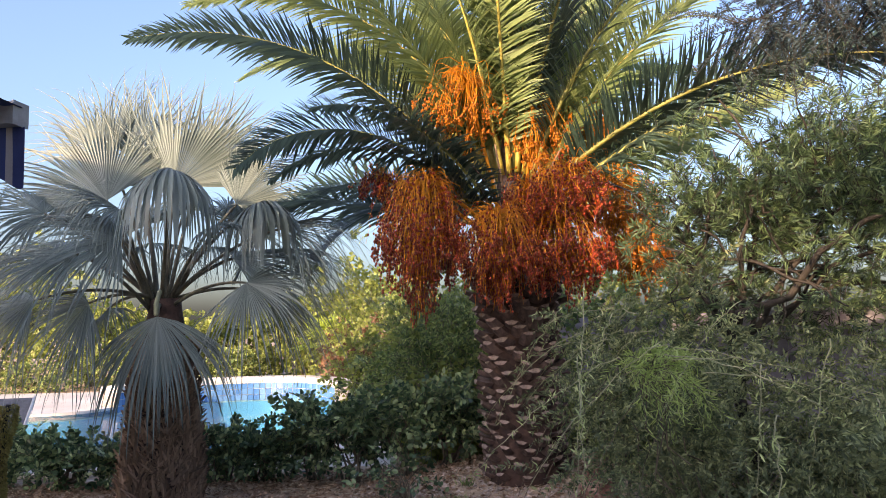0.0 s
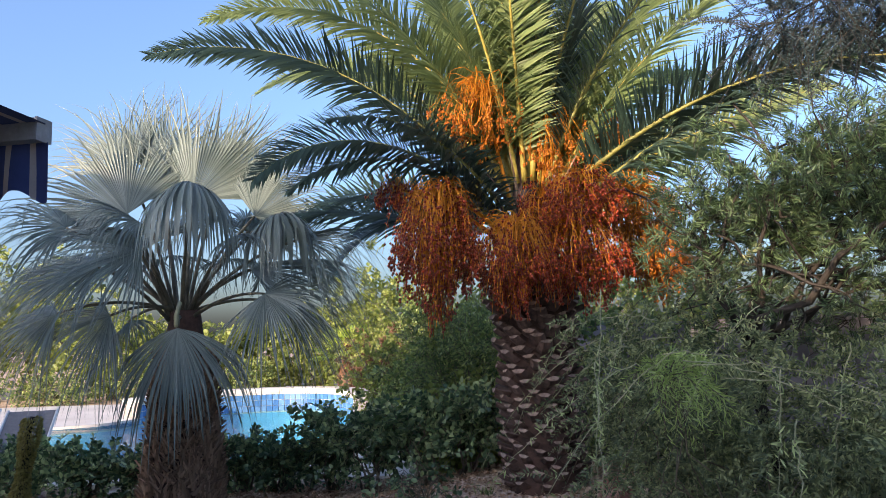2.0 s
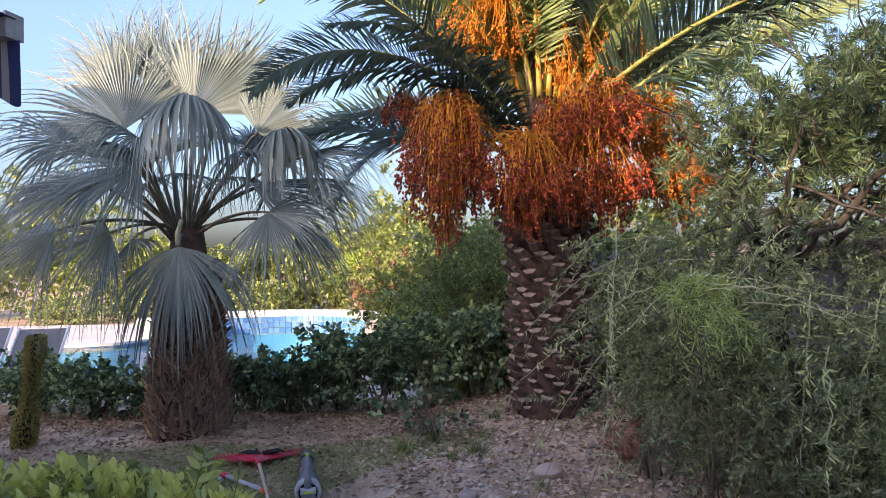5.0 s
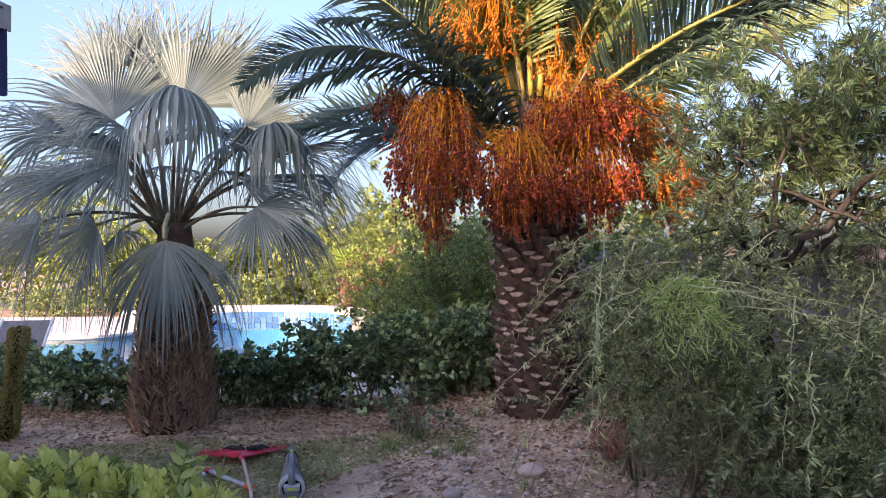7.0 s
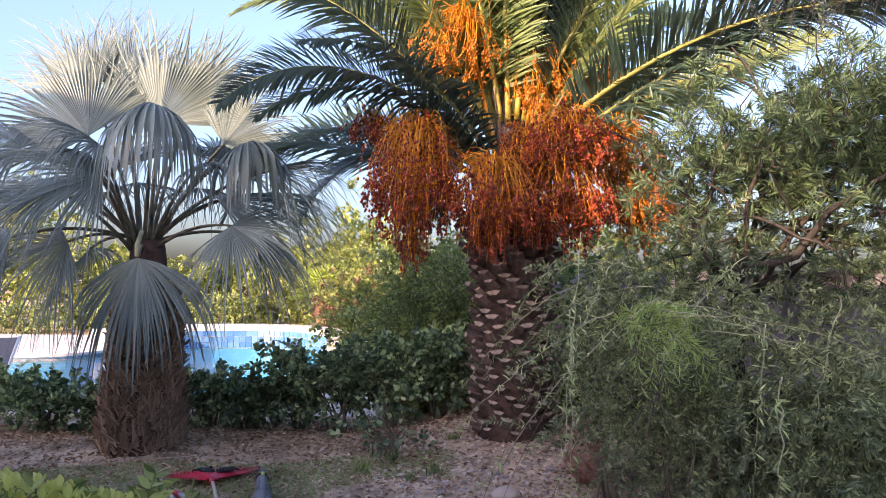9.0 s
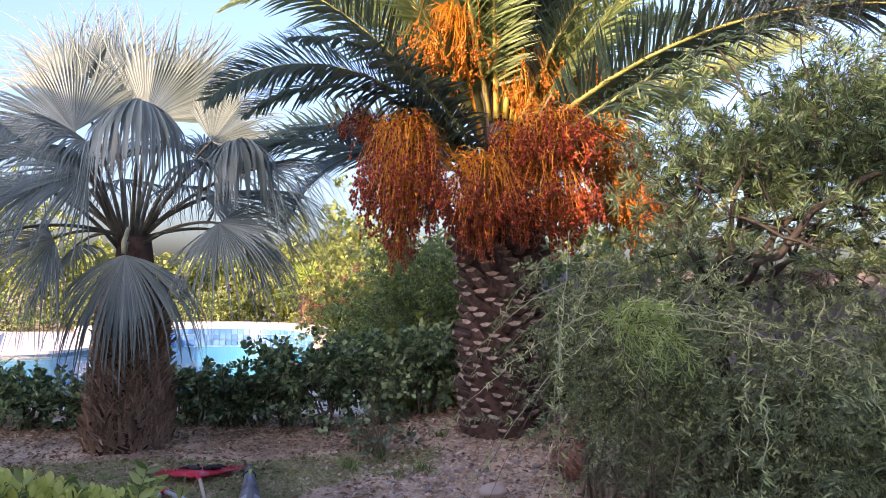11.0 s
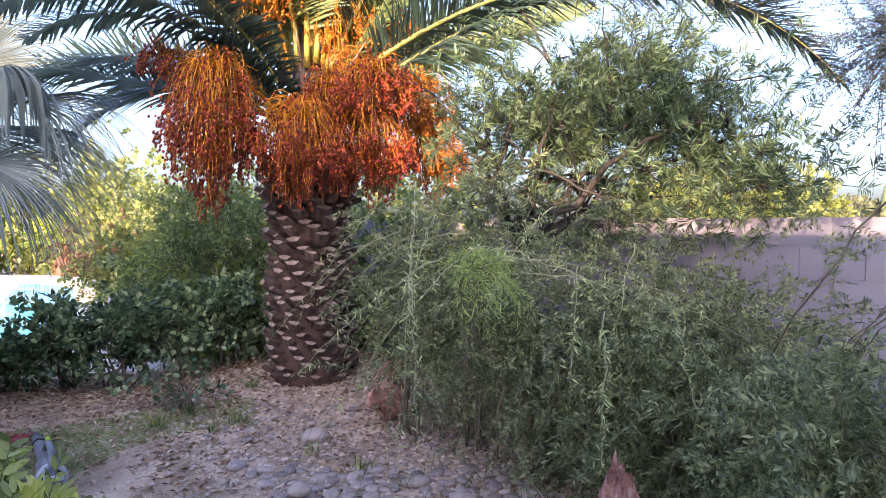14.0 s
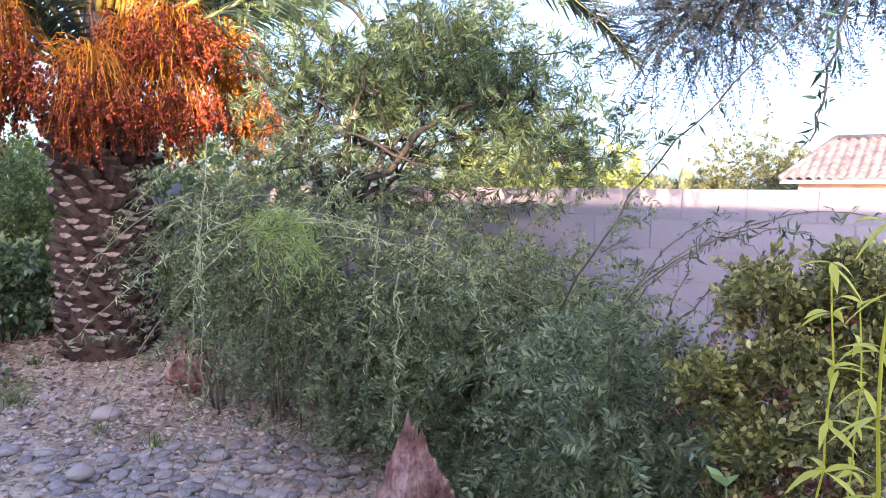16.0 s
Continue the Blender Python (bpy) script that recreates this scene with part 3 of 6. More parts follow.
# ---- awning ----
def awning():
    ob = thing("awning", (-3.5, 1.0, 2.6), "retracting patio awning in navy and cream striped canvas", "awning")
    AU, AV, AZ = -0.72, 3.74, 2.72
    stripe, RISE = 0.034, 0.05
    a_ = radians(10)
    U_, W_ = np.array([math.cos(a_), -math.sin(a_), 0]), np.array([math.sin(a_), math.cos(a_), 0])
    corner = np.array([-2.0, 3.27, 0])

    def uw(u, v, z):
        return corner + (u - AU) * U_ + (v - AV) * W_ + np.array([0, 0, z])

    def slab(geo, u0, u1, v0, v1, z0, z1):
        q_ = [uw(u, v, z) for z in (z0, z1) for u, v in ((u0, v0), (u1, v0), (u1, v1), (u0, v1))]
        geo.add(q_, [(0, 3, 2, 1), (4, 5, 6, 7), (0, 1, 5, 4), (1, 2, 6, 5), (2, 3, 7, 6), (3, 0, 4, 7)])

    cloth = {0: Geo(), 1: Geo()}
    val = {0: Geo(), 1: Geo()}
    for m in range(124):
        u1 = AU + 0.02 - m * stripe
        u0 = u1 - stripe
        c = [uw(u0, AV, AZ + 0.03), uw(u1, AV, AZ + 0.03), uw(u1, 0.92, AZ + RISE), uw(u0, 0.92, AZ + RISE)]
        k = 1 if m % 4 == 2 else 0
        cloth[k].add(c + [q + np.array([0, 0, -0.004]) for q in c], [(0, 1, 2, 3), (7, 6, 5, 4)])
        rows = []
        for q in range(5):
            uu = u0 + (u1 - u0) * q / 4
            depth = 0.27 + 0.035 * math.cos((uu - AU) * 2 * math.pi / 0.3)
            wav = 0.012 * math.sin(uu * 23)
            rows += [uw(uu, AV + 0.02, AZ - 0.06), uw(uu, AV + 0.02 + wav, AZ - 0.06 - depth * 0.5), uw(uu, AV + 0.02 + wav * 1.5, AZ - 0.06 - depth)]
        f = [(q * 3 + r, q * 3 + 3 + r, q * 3 + 4 + r, q * 3 + 1 + r) for q in range(4) for r in range(2)]
        val[k].add(rows, f)
    part("canvas", cloth[0], M_NAVY, ob, kind="stuff")
    part("canvas_stripe", cloth[1], M_CREAM, ob, "cream canvas stripe", kind="stuff")
    part("valance", val[0], M_NAVY, ob, kind="stuff")
    part("valance_stripe", val[1], M_CREAM, ob, "cream valance stripe", kind="stuff")
    bar = Geo()
    slab(bar, AU - 4.3, AU, AV - 0.05, AV + 0.05, AZ - 0.06, AZ + 0.05)
    part("front_bar", bar, M_BAR, ob, "grey metal front bar", smooth=False)
    endc = Geo()
    slab(endc, AU + 0.001, AU + 0.012, AV - 0.054, AV + 0.054, AZ - 0.064, AZ + 0.054)
    part("end_cap", endc, M_BAR, ob, smooth=False)
    arm = Geo()
    arm.tube([uw(AU - 0.4, AV - 0.06, AZ - 0.01), uw(AU - 1.2, 2.3, AZ + 0.02), uw(AU - 0.6, 0.95, AZ + 0.08)], 0.025, 6)
    part("folding_arm", arm, M_WHITE, ob)


awning()

# ---- date palm ----
DATE = np.array([0.86, 6.42, 0.33])
CROWN = np.array([0.80, 6.40, 2.35])


def frond(parent, start, az, el, length, droop, lit=0, twist=0.0, width=0.50, name="frond", dense=66):
    """A feather leaf: an arching stalk with two rows of folded leaflets."""
    k = 26
    s = np.linspace(0, 1, k)
    e = el - droop * s**1.4
    hd = np.array([math.cos(radians(az)), math.sin(radians(az)), 0])
    step = np.cos(np.radians(e))[:, None] * hd + np.sin(np.radians(e))[:, None] * np.array([0, 0, 1.0])
    swing = np.array([-hd[1], hd[0], 0]) * (0.03 * length * rng.normal())
    p = start + np.cumsum(step, 0) * length / k + swing * (s**2)[:, None]
    lf = new(name)
    lf.parent = parent
    lf.matrix_parent_inverse = base_of(parent).inverted()
    r = Geo()
    r.tube(p, 0.004 + 0.026 * (1 - s) ** 2.0, 6)
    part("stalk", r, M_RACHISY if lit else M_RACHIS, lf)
    n = int(dense * length)
    g = Geo()
    for sd in (-1, 1):
        t = np.linspace(0.10, 0.995, n) + rng.uniform(-0.004, 0.004, n)
        pos = np.stack([np.interp(t, s, p[:, c]) for c in range(3)], 1)
        tan = unit(np.stack([np.interp(t, s, np.gradient(p[:, c])) for c in range(3)], 1))
        side = unit(np.cross(tan, [0, 0, 1.0]) + 1e-4)
        top = np.cross(side, tan)
        c, sn = math.cos(radians(twist)), math.sin(radians(twist))
        side, top = side * c + top * sn, top * c - side * sn
        ln = width * np.sin(np.clip(t * 1.02, 0, 1) ** 0.75 * math.pi * 0.93 + 0.12) ** 0.7 * rng.uniform(0.85, 1.1, n)
        fwd = 0.55 + 0.9 * t**2
        way = unit(side * sd + tan * fwd[:, None] + top * rng.choice([0.15, 0.5, 0.75], n)[:, None] + rng.normal(size=(n, 3)) * 0.11)
        wd = unit(np.cross(way, top + 0.4 * side * sd)) * 0.0115
        sag = np.array([0, 0, -1.0])
        st = np.array([0, 0.3, 0.7, 1.0])
        cl = pos[:, None] + way[:, None] * (ln[:, None] * st)[..., None] + sag * (0.16 * ln[:, None] * st**2.2)[..., None]
        ws = np.array([0.55, 1.0, 0.75, 0.06])
        v = np.stack([cl - wd[:, None] * ws[None, :, None], cl + wd[:, None] * ws[None, :, None]], 2)
        q = np.array([(2 * m, 2 * m + 1, 2 * m + 3, 2 * m + 2) for m in range(3)])
        g.add(v, ((np.arange(n) * 8)[:, None, None] + q[None]).reshape(-1, 4))
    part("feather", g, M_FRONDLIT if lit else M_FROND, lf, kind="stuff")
    return lf


def ball():
    t = (1 + 5**0.5) / 2
    v = unit(np.array([(-1, t, 0), (1, t, 0), (-1, -t, 0), (1, -t, 0), (0, -1, t), (0, 1, t), (0, -1, -t), (0, 1, -t), (t, 0, -1), (t, 0, 1), (-t, 0, -1), (-t, 0, 1)]))
    f = np.array([(0, 11, 5), (0, 5, 1), (0, 1, 7), (0, 7, 10), (0, 10, 11), (1, 5, 9), (5, 11, 4), (11, 10, 2), (10, 7, 6), (7, 1, 8), (3, 9, 4), (3, 4, 2), (3, 2, 6), (3, 6, 8), (3, 8, 9), (4, 9, 5), (2, 4, 11), (6, 2, 10), (8, 6, 7), (9, 8, 1)])
    return v, f


def bunch(parent, hub, n, wide, drop, fruit=0.0128, mat=None, per=0, ripe=0.5):
    """A date bunch: a stout stalk, a mop of fine strands that arch over and hang, fruit along their ends."""
    hub = np.array(hub, float)
    out = unit((hub - CROWN) * np.array([1, 1, 0.15]))
    b = new("fruit_bunch")
    b.parent = parent
    b.matrix_parent_inverse = base_of(parent).inverted()
    g = Geo()
    g.tube(curve(CROWN + out * 0.12, hub, 0.10, 0.0, 8), np.linspace(0.020, 0.012, 8), 6)
    part("stalk", g, M_STRAND, b)
    az = rng.uniform(0, 2 * math.pi, n)
    q_ = np.sqrt(rng.random(n))
    flat = np.stack([np.cos(az), np.sin(az), 0 * az], 1)
    s = np.linspace(0, 1, 9)
    way = (wide * q_ * rng.uniform(0.85, 1.1, n))[:, None] * (1 - (1 - s[None]) ** 2.0)
    hang = (drop * (1 - 0.5 * q_**2) * rng.uniform(0.72, 1.06, n))[:, None] * s[None] ** 1.55 - (0.16 * q_ * rng.uniform(0.3, 1.3, n))[:, None] * np.sin(math.pi * np.clip(1.5 * s, 0, 1))[None]
    start = hub - out * rng.uniform(0, 0.16, n)[:, None]
    p = start[:, None] + flat[:, None] * way[..., None] + out * (0.25 * wide * s**0.8)[None, :, None] - np.array([0, 0, 1.0]) * hang[..., None] + np.cumsum(rng.normal(size=(n, 9, 3)) * 0.015, 1)
    wd = unit(np.cross(flat, [0.2, 0.1, 1.0])) * 0.0036
    wd2 = unit(np.cross(flat, wd)) * 0.0036
    tri = np.stack([wd, -0.5 * wd + 0.87 * wd2, -0.5 * wd - 0.87 * wd2], 1)
    v = p[:, :, None] + tri[:, None]
    q = np.array([(r * 3 + k, r * 3 + (k + 1) % 3, r * 3 + 3 + (k + 1) % 3, r * 3 + 3 + k) for r in range(8) for k in range(3)])
    g = Geo()
    g.add(v, ((np.arange(n) * 27)[:, None, None] + q[None]).reshape(-1, 4))
    part("strand_spray", g, M_STRAND, b, "golden orange fruit strands", kind="stuff")
    bv = np.array([(1, 0, 0), (0, 1, 0), (-1, 0, 0), (0, -1, 0), (0, 0, 1), (0, 0, -1)], float)
    bf = np.array([(0, 1, 4), (1, 2, 4), (2, 3, 4), (3, 0, 4), (1, 0, 5), (2, 1, 5), (3, 2, 5), (0, 3, 5)])
    per = per or (6 if ripe > 0.7 else 13)
    begin = np.clip(ripe + rng.normal(size=(n, 1)) * 0.2, 0.1, 0.95)
    t = np.clip(begin + (1 - begin) * rng.random((n, per)) ** 0.8, 0.05, 1.0)
    ids = np.clip(t * 8, 0, 7.999)
    lo = ids.astype(int)
    fr = (ids - lo)[..., None]
    rows = np.arange(n)[:, None]
    pos = p[rows, lo] * (1 - fr) + p[rows, lo + 1] * fr + spread_dirs(n * per).reshape(n, per, 3) * 0.016
    pos = pos.reshape(-1, 3)
    sz = fruit * rng.uniform(0.7, 1.2, len(pos))
    v = pos[:, None] + sz[:, None, None] * bv[None] * np.array([0.9, 0.9, 1.2])
    g = Geo()
    g.add(v, ((np.arange(len(pos)) * 6)[:, None, None] + bf[None]).reshape(-1, 3))
    part("fruit", g, mat or M_DATE, b, kind="stuff")


def boot_mesh():
    g = Geo()
    y = [0.0, 0.05, 0.10]
    hw = [0.10, 0.095, 0.078]
    v = []
    for yy, h, z, th in zip(y, hw, (0.0, 0.03, 0.075), (0.035, 0.032, 0.026)):
        v += [(-h, -yy, z), (h, -yy, z), (h * 0.45, -yy - 0.012, z - th * 1.3), (-h * 0.45, -yy - 0.012, z - th * 1.3), (0, -yy + 0.004, z + 0.012)]
    f4, f3 = [], []
    for r in range(2):
        o = r * 5
        for a_, b_ in ((0, 3), (3, 2), (2, 1), (1, 4), (4, 0)):
            f4.append((o + a_, o + b_, o + 5 + b_, o + 5 + a_))
    g.add(v, f4)
    g.f.append(np.array([(10, 13, 14), (13, 12, 14), (12, 11, 14)]))
    return g


def date_palm():
    palm = thing("date_palm", tuple(DATE), "date palm with rough cut trunk and heavy orange fruit bunches", "palm tree")
    g = Geo()
    z = np.linspace(-0.15, 2.05, 14)
    rad = np.interp(z, [-0.15, 0.1, 0.6, 1.3, 1.7, 2.05], [0.36, 0.33, 0.29, 0.29, 0.33, 0.22])
    sx = (CROWN - DATE)[:2]
    g.tube(np.c_[DATE[0] + sx[0] * z / 2.05, DATE[1] + sx[1] * z / 2.05, DATE[2] + z], rad, 16)
    trunk = part("trunk", g, M_TRUNK, palm, "dark palm trunk core")
    me = boot_mesh().mesh("boot", M_BOOT, False)
    me.materials.append(M_BOOTEND)
    for p in me.polygons:
        if len(p.vertices) == 3:
            p.material_index = 1
    m = 0
    for row in range(26):
        zz = 0.02 + row * 0.072
        for c in range(11):
            a = 2 * math.pi * (c + 0.5 * (row % 2)) / 11 + row * 0.12
            r = float(np.interp(zz, [0, 0.6, 1.3, 1.7, 2.05], [0.325, 0.285, 0.285, 0.325, 0.21]))
            ob = new("boot", me)
            ob.parent = trunk
            ob.matrix_parent_inverse = base_of(trunk).inverted()
            ob.location = (DATE[0] + sx[0] * zz / 2.05 + r * math.cos(a), DATE[1] + sx[1] * zz / 2.05 + r * math.sin(a), DATE[2] + zz)
            ob.rotation_euler = (radians(rng.uniform(-14, 16)), radians(rng.uniform(-10, 10)), a + math.pi / 2 + rng.uniform(-0.1, 0.1))
            sc = rng.uniform(0.66, 0.94) * (0.8 + 0.12 * zz)
            ob.scale = (sc, sc * rng.uniform(1.0, 1.7), sc)
            m += 1
    g = Geo()
    g.tube(CROWN + np.array([[0, 0, z_] for z_ in (-0.4, -0.1, 0.2, 0.5, 0.9, 1.3)]), [0.24, 0.23, 0.20, 0.15, 0.10, 0.03], 12)
    part("crown_heart", g, M_BOOT, palm, "brown fibrous heart of the crown")
    # crowded stalk bases and fibre in the heart of the crown
    for m in range(44):
        a = m * 2.4
        lean = 0.12 + 0.55 * (m / 44)
        g = Geo()
        st = np.array([CROWN[0] + 0.16 * math.cos(a), CROWN[1] + 0.16 * math.sin(a), CROWN[2] - 0.25 + 0.012 * m])
        en = st + np.array([math.cos(a) * lean, math.sin(a) * lean, rng.uniform(0.35, 0.75)])
        g.tube(curve(st, en, 0.05, 0.0, 6), np.linspace(0.024, 0.004, 6), 5)
        part("stalk_base", g, (M_RACHIS, M_FIBRE, M_BOOT)[m % 3], palm)
    # compass turn, rise, length, droop, sunlit copy of the colour
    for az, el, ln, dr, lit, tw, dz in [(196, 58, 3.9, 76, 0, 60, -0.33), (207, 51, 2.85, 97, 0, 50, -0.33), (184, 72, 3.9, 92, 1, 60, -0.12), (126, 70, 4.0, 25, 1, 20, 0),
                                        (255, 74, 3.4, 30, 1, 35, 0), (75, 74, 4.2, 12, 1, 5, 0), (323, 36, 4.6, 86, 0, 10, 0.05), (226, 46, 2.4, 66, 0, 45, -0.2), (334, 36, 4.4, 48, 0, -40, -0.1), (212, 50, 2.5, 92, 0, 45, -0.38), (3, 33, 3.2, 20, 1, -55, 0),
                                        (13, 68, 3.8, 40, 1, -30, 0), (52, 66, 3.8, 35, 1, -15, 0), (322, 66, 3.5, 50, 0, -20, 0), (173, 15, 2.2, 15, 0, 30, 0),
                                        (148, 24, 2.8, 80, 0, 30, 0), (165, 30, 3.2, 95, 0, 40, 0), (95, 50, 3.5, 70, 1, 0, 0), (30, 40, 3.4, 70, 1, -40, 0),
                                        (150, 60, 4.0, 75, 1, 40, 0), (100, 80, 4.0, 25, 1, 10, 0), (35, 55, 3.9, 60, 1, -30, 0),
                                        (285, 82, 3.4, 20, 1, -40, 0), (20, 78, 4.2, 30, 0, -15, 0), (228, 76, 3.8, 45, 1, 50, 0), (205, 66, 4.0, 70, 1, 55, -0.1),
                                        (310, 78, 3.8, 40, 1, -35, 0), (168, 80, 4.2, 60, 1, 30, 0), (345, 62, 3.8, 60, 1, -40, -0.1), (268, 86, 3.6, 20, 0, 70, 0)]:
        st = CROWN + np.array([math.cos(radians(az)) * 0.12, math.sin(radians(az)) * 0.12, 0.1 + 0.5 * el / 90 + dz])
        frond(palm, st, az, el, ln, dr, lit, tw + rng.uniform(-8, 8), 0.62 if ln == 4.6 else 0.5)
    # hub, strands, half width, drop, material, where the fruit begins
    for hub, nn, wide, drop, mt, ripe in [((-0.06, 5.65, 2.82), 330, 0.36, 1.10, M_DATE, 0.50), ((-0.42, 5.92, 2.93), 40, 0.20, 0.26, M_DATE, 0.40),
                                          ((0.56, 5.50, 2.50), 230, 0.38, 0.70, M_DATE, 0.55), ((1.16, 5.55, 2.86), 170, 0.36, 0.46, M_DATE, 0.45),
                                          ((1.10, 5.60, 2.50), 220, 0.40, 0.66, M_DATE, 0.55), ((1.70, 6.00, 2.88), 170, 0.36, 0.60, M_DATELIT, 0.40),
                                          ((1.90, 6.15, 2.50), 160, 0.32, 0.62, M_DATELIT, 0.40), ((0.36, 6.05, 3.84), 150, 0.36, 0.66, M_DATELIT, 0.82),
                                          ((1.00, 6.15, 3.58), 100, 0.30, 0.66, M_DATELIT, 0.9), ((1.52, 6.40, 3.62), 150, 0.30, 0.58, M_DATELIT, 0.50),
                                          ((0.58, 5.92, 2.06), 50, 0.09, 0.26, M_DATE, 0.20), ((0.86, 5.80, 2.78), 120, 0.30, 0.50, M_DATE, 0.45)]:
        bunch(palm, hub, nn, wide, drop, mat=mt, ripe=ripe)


date_palm()

# ---- silver fan palm ----
FAN = np.array([-2.5, 6.80, 0.07])
HEART = np.array([-2.55, 6.80, 1.95])


def fan_leaf(palm, hub, axis, radius, span, droop, face=(0, -1, 0.3), segs=62, split=0.36, ragged=1.5, full=1.0):
    """A fan leaf: an arching stalk and a pleated blade whose outer half splits into drooping strips."""
    hub, up = np.array(hub, float), np.array([0, 0, 1.0])
    lf = new("fan_leaf")
    lf.parent = palm
    lf.matrix_parent_inverse = base_of(palm).inverted()
    out = hub - HEART
    far = np.linalg.norm(out)
    root = HEART + unit(out * np.array([1, 1, 0])) * 0.09 + up * rng.uniform(-0.1, 0.06)
    bend = root + (hub - root) * 0.5 + up * 0.16 * far
    s = np.linspace(0, 1, 12)[:, None]
    g = Geo()
    g.tube(root * (1 - s) ** 2 + bend * 2 * s * (1 - s) + hub * s**2, np.linspace(0.021, 0.011, 12), 6)
    part("stalk", g, M_PETIOLE, lf)
    axis, radius = unit(axis), radius * 1.24
    nrm = np.array(face, float)
    nrm = unit(nrm - axis * (nrm @ axis))
    side = np.cross(axis, nrm)
    step = math.radians(2 * span) / (segs - 1)
    a = np.radians(np.linspace(-span, span, segs))
    ln = radius * (0.74 + 0.26 * np.cos(a * 0.62)) * rng.uniform(0.74, 1.12, segs)
    d = axis * np.cos(a)[:, None] + side * np.sin(a)[:, None] - nrm * (0.20 * np.abs(np.sin(a)))[:, None]
    st = np.array([0.0, 0.14, 0.28, 0.40, 0.50, 0.60, 0.70, 0.80, 0.90, 1.0])
    loose = np.clip(st - split, 0, 1) / (1 - split)
    wander = rng.normal(size=(segs, 3)) * 0.16 * ragged
    weight = droop * rng.uniform(0.75, 1.3, segs)
    # the blade sags as one sheet, its free ends sag more
    way = d[:, None] + wander[:, None] * loose[None, :, None] - up * (weight[:, None] * (0.5 * np.clip(st - 0.12, 0, 1) + 1.3 * loose**1.2)[None])[..., None]
    way = unit(way)
    run = np.diff(st, prepend=0.0)
    c = hub + np.cumsum(way * (ln[:, None] * run)[..., None], 1)
    half = np.where(st < split, st, split * (1 - loose) ** 0.75 * (1 - 0.22 * np.minimum(1, loose * 6)))[None] * ln[:, None] * step * 0.52 * full
    w_ = unit(side * np.cos(a)[:, None] - axis * np.sin(a)[:, None])[:, None]
    fold = nrm * (0.42 * half)[..., None]
    v = np.stack([c - w_ * half[..., None] + fold, c - fold, c + w_ * half[..., None] + fold], 2)
    k = len(st)
    q = np.array([(r * 3 + e, r * 3 + e + 1, r * 3 + 4 + e, r * 3 + 3 + e) for r in range(k - 1) for e in range(2)])
    g = Geo()
    g.add(v, ((np.arange(segs) * 3 * k)[:, None, None] + q[None]).reshape(-1, 4))
    part("blade", g, M_FAN, lf)
    return lf


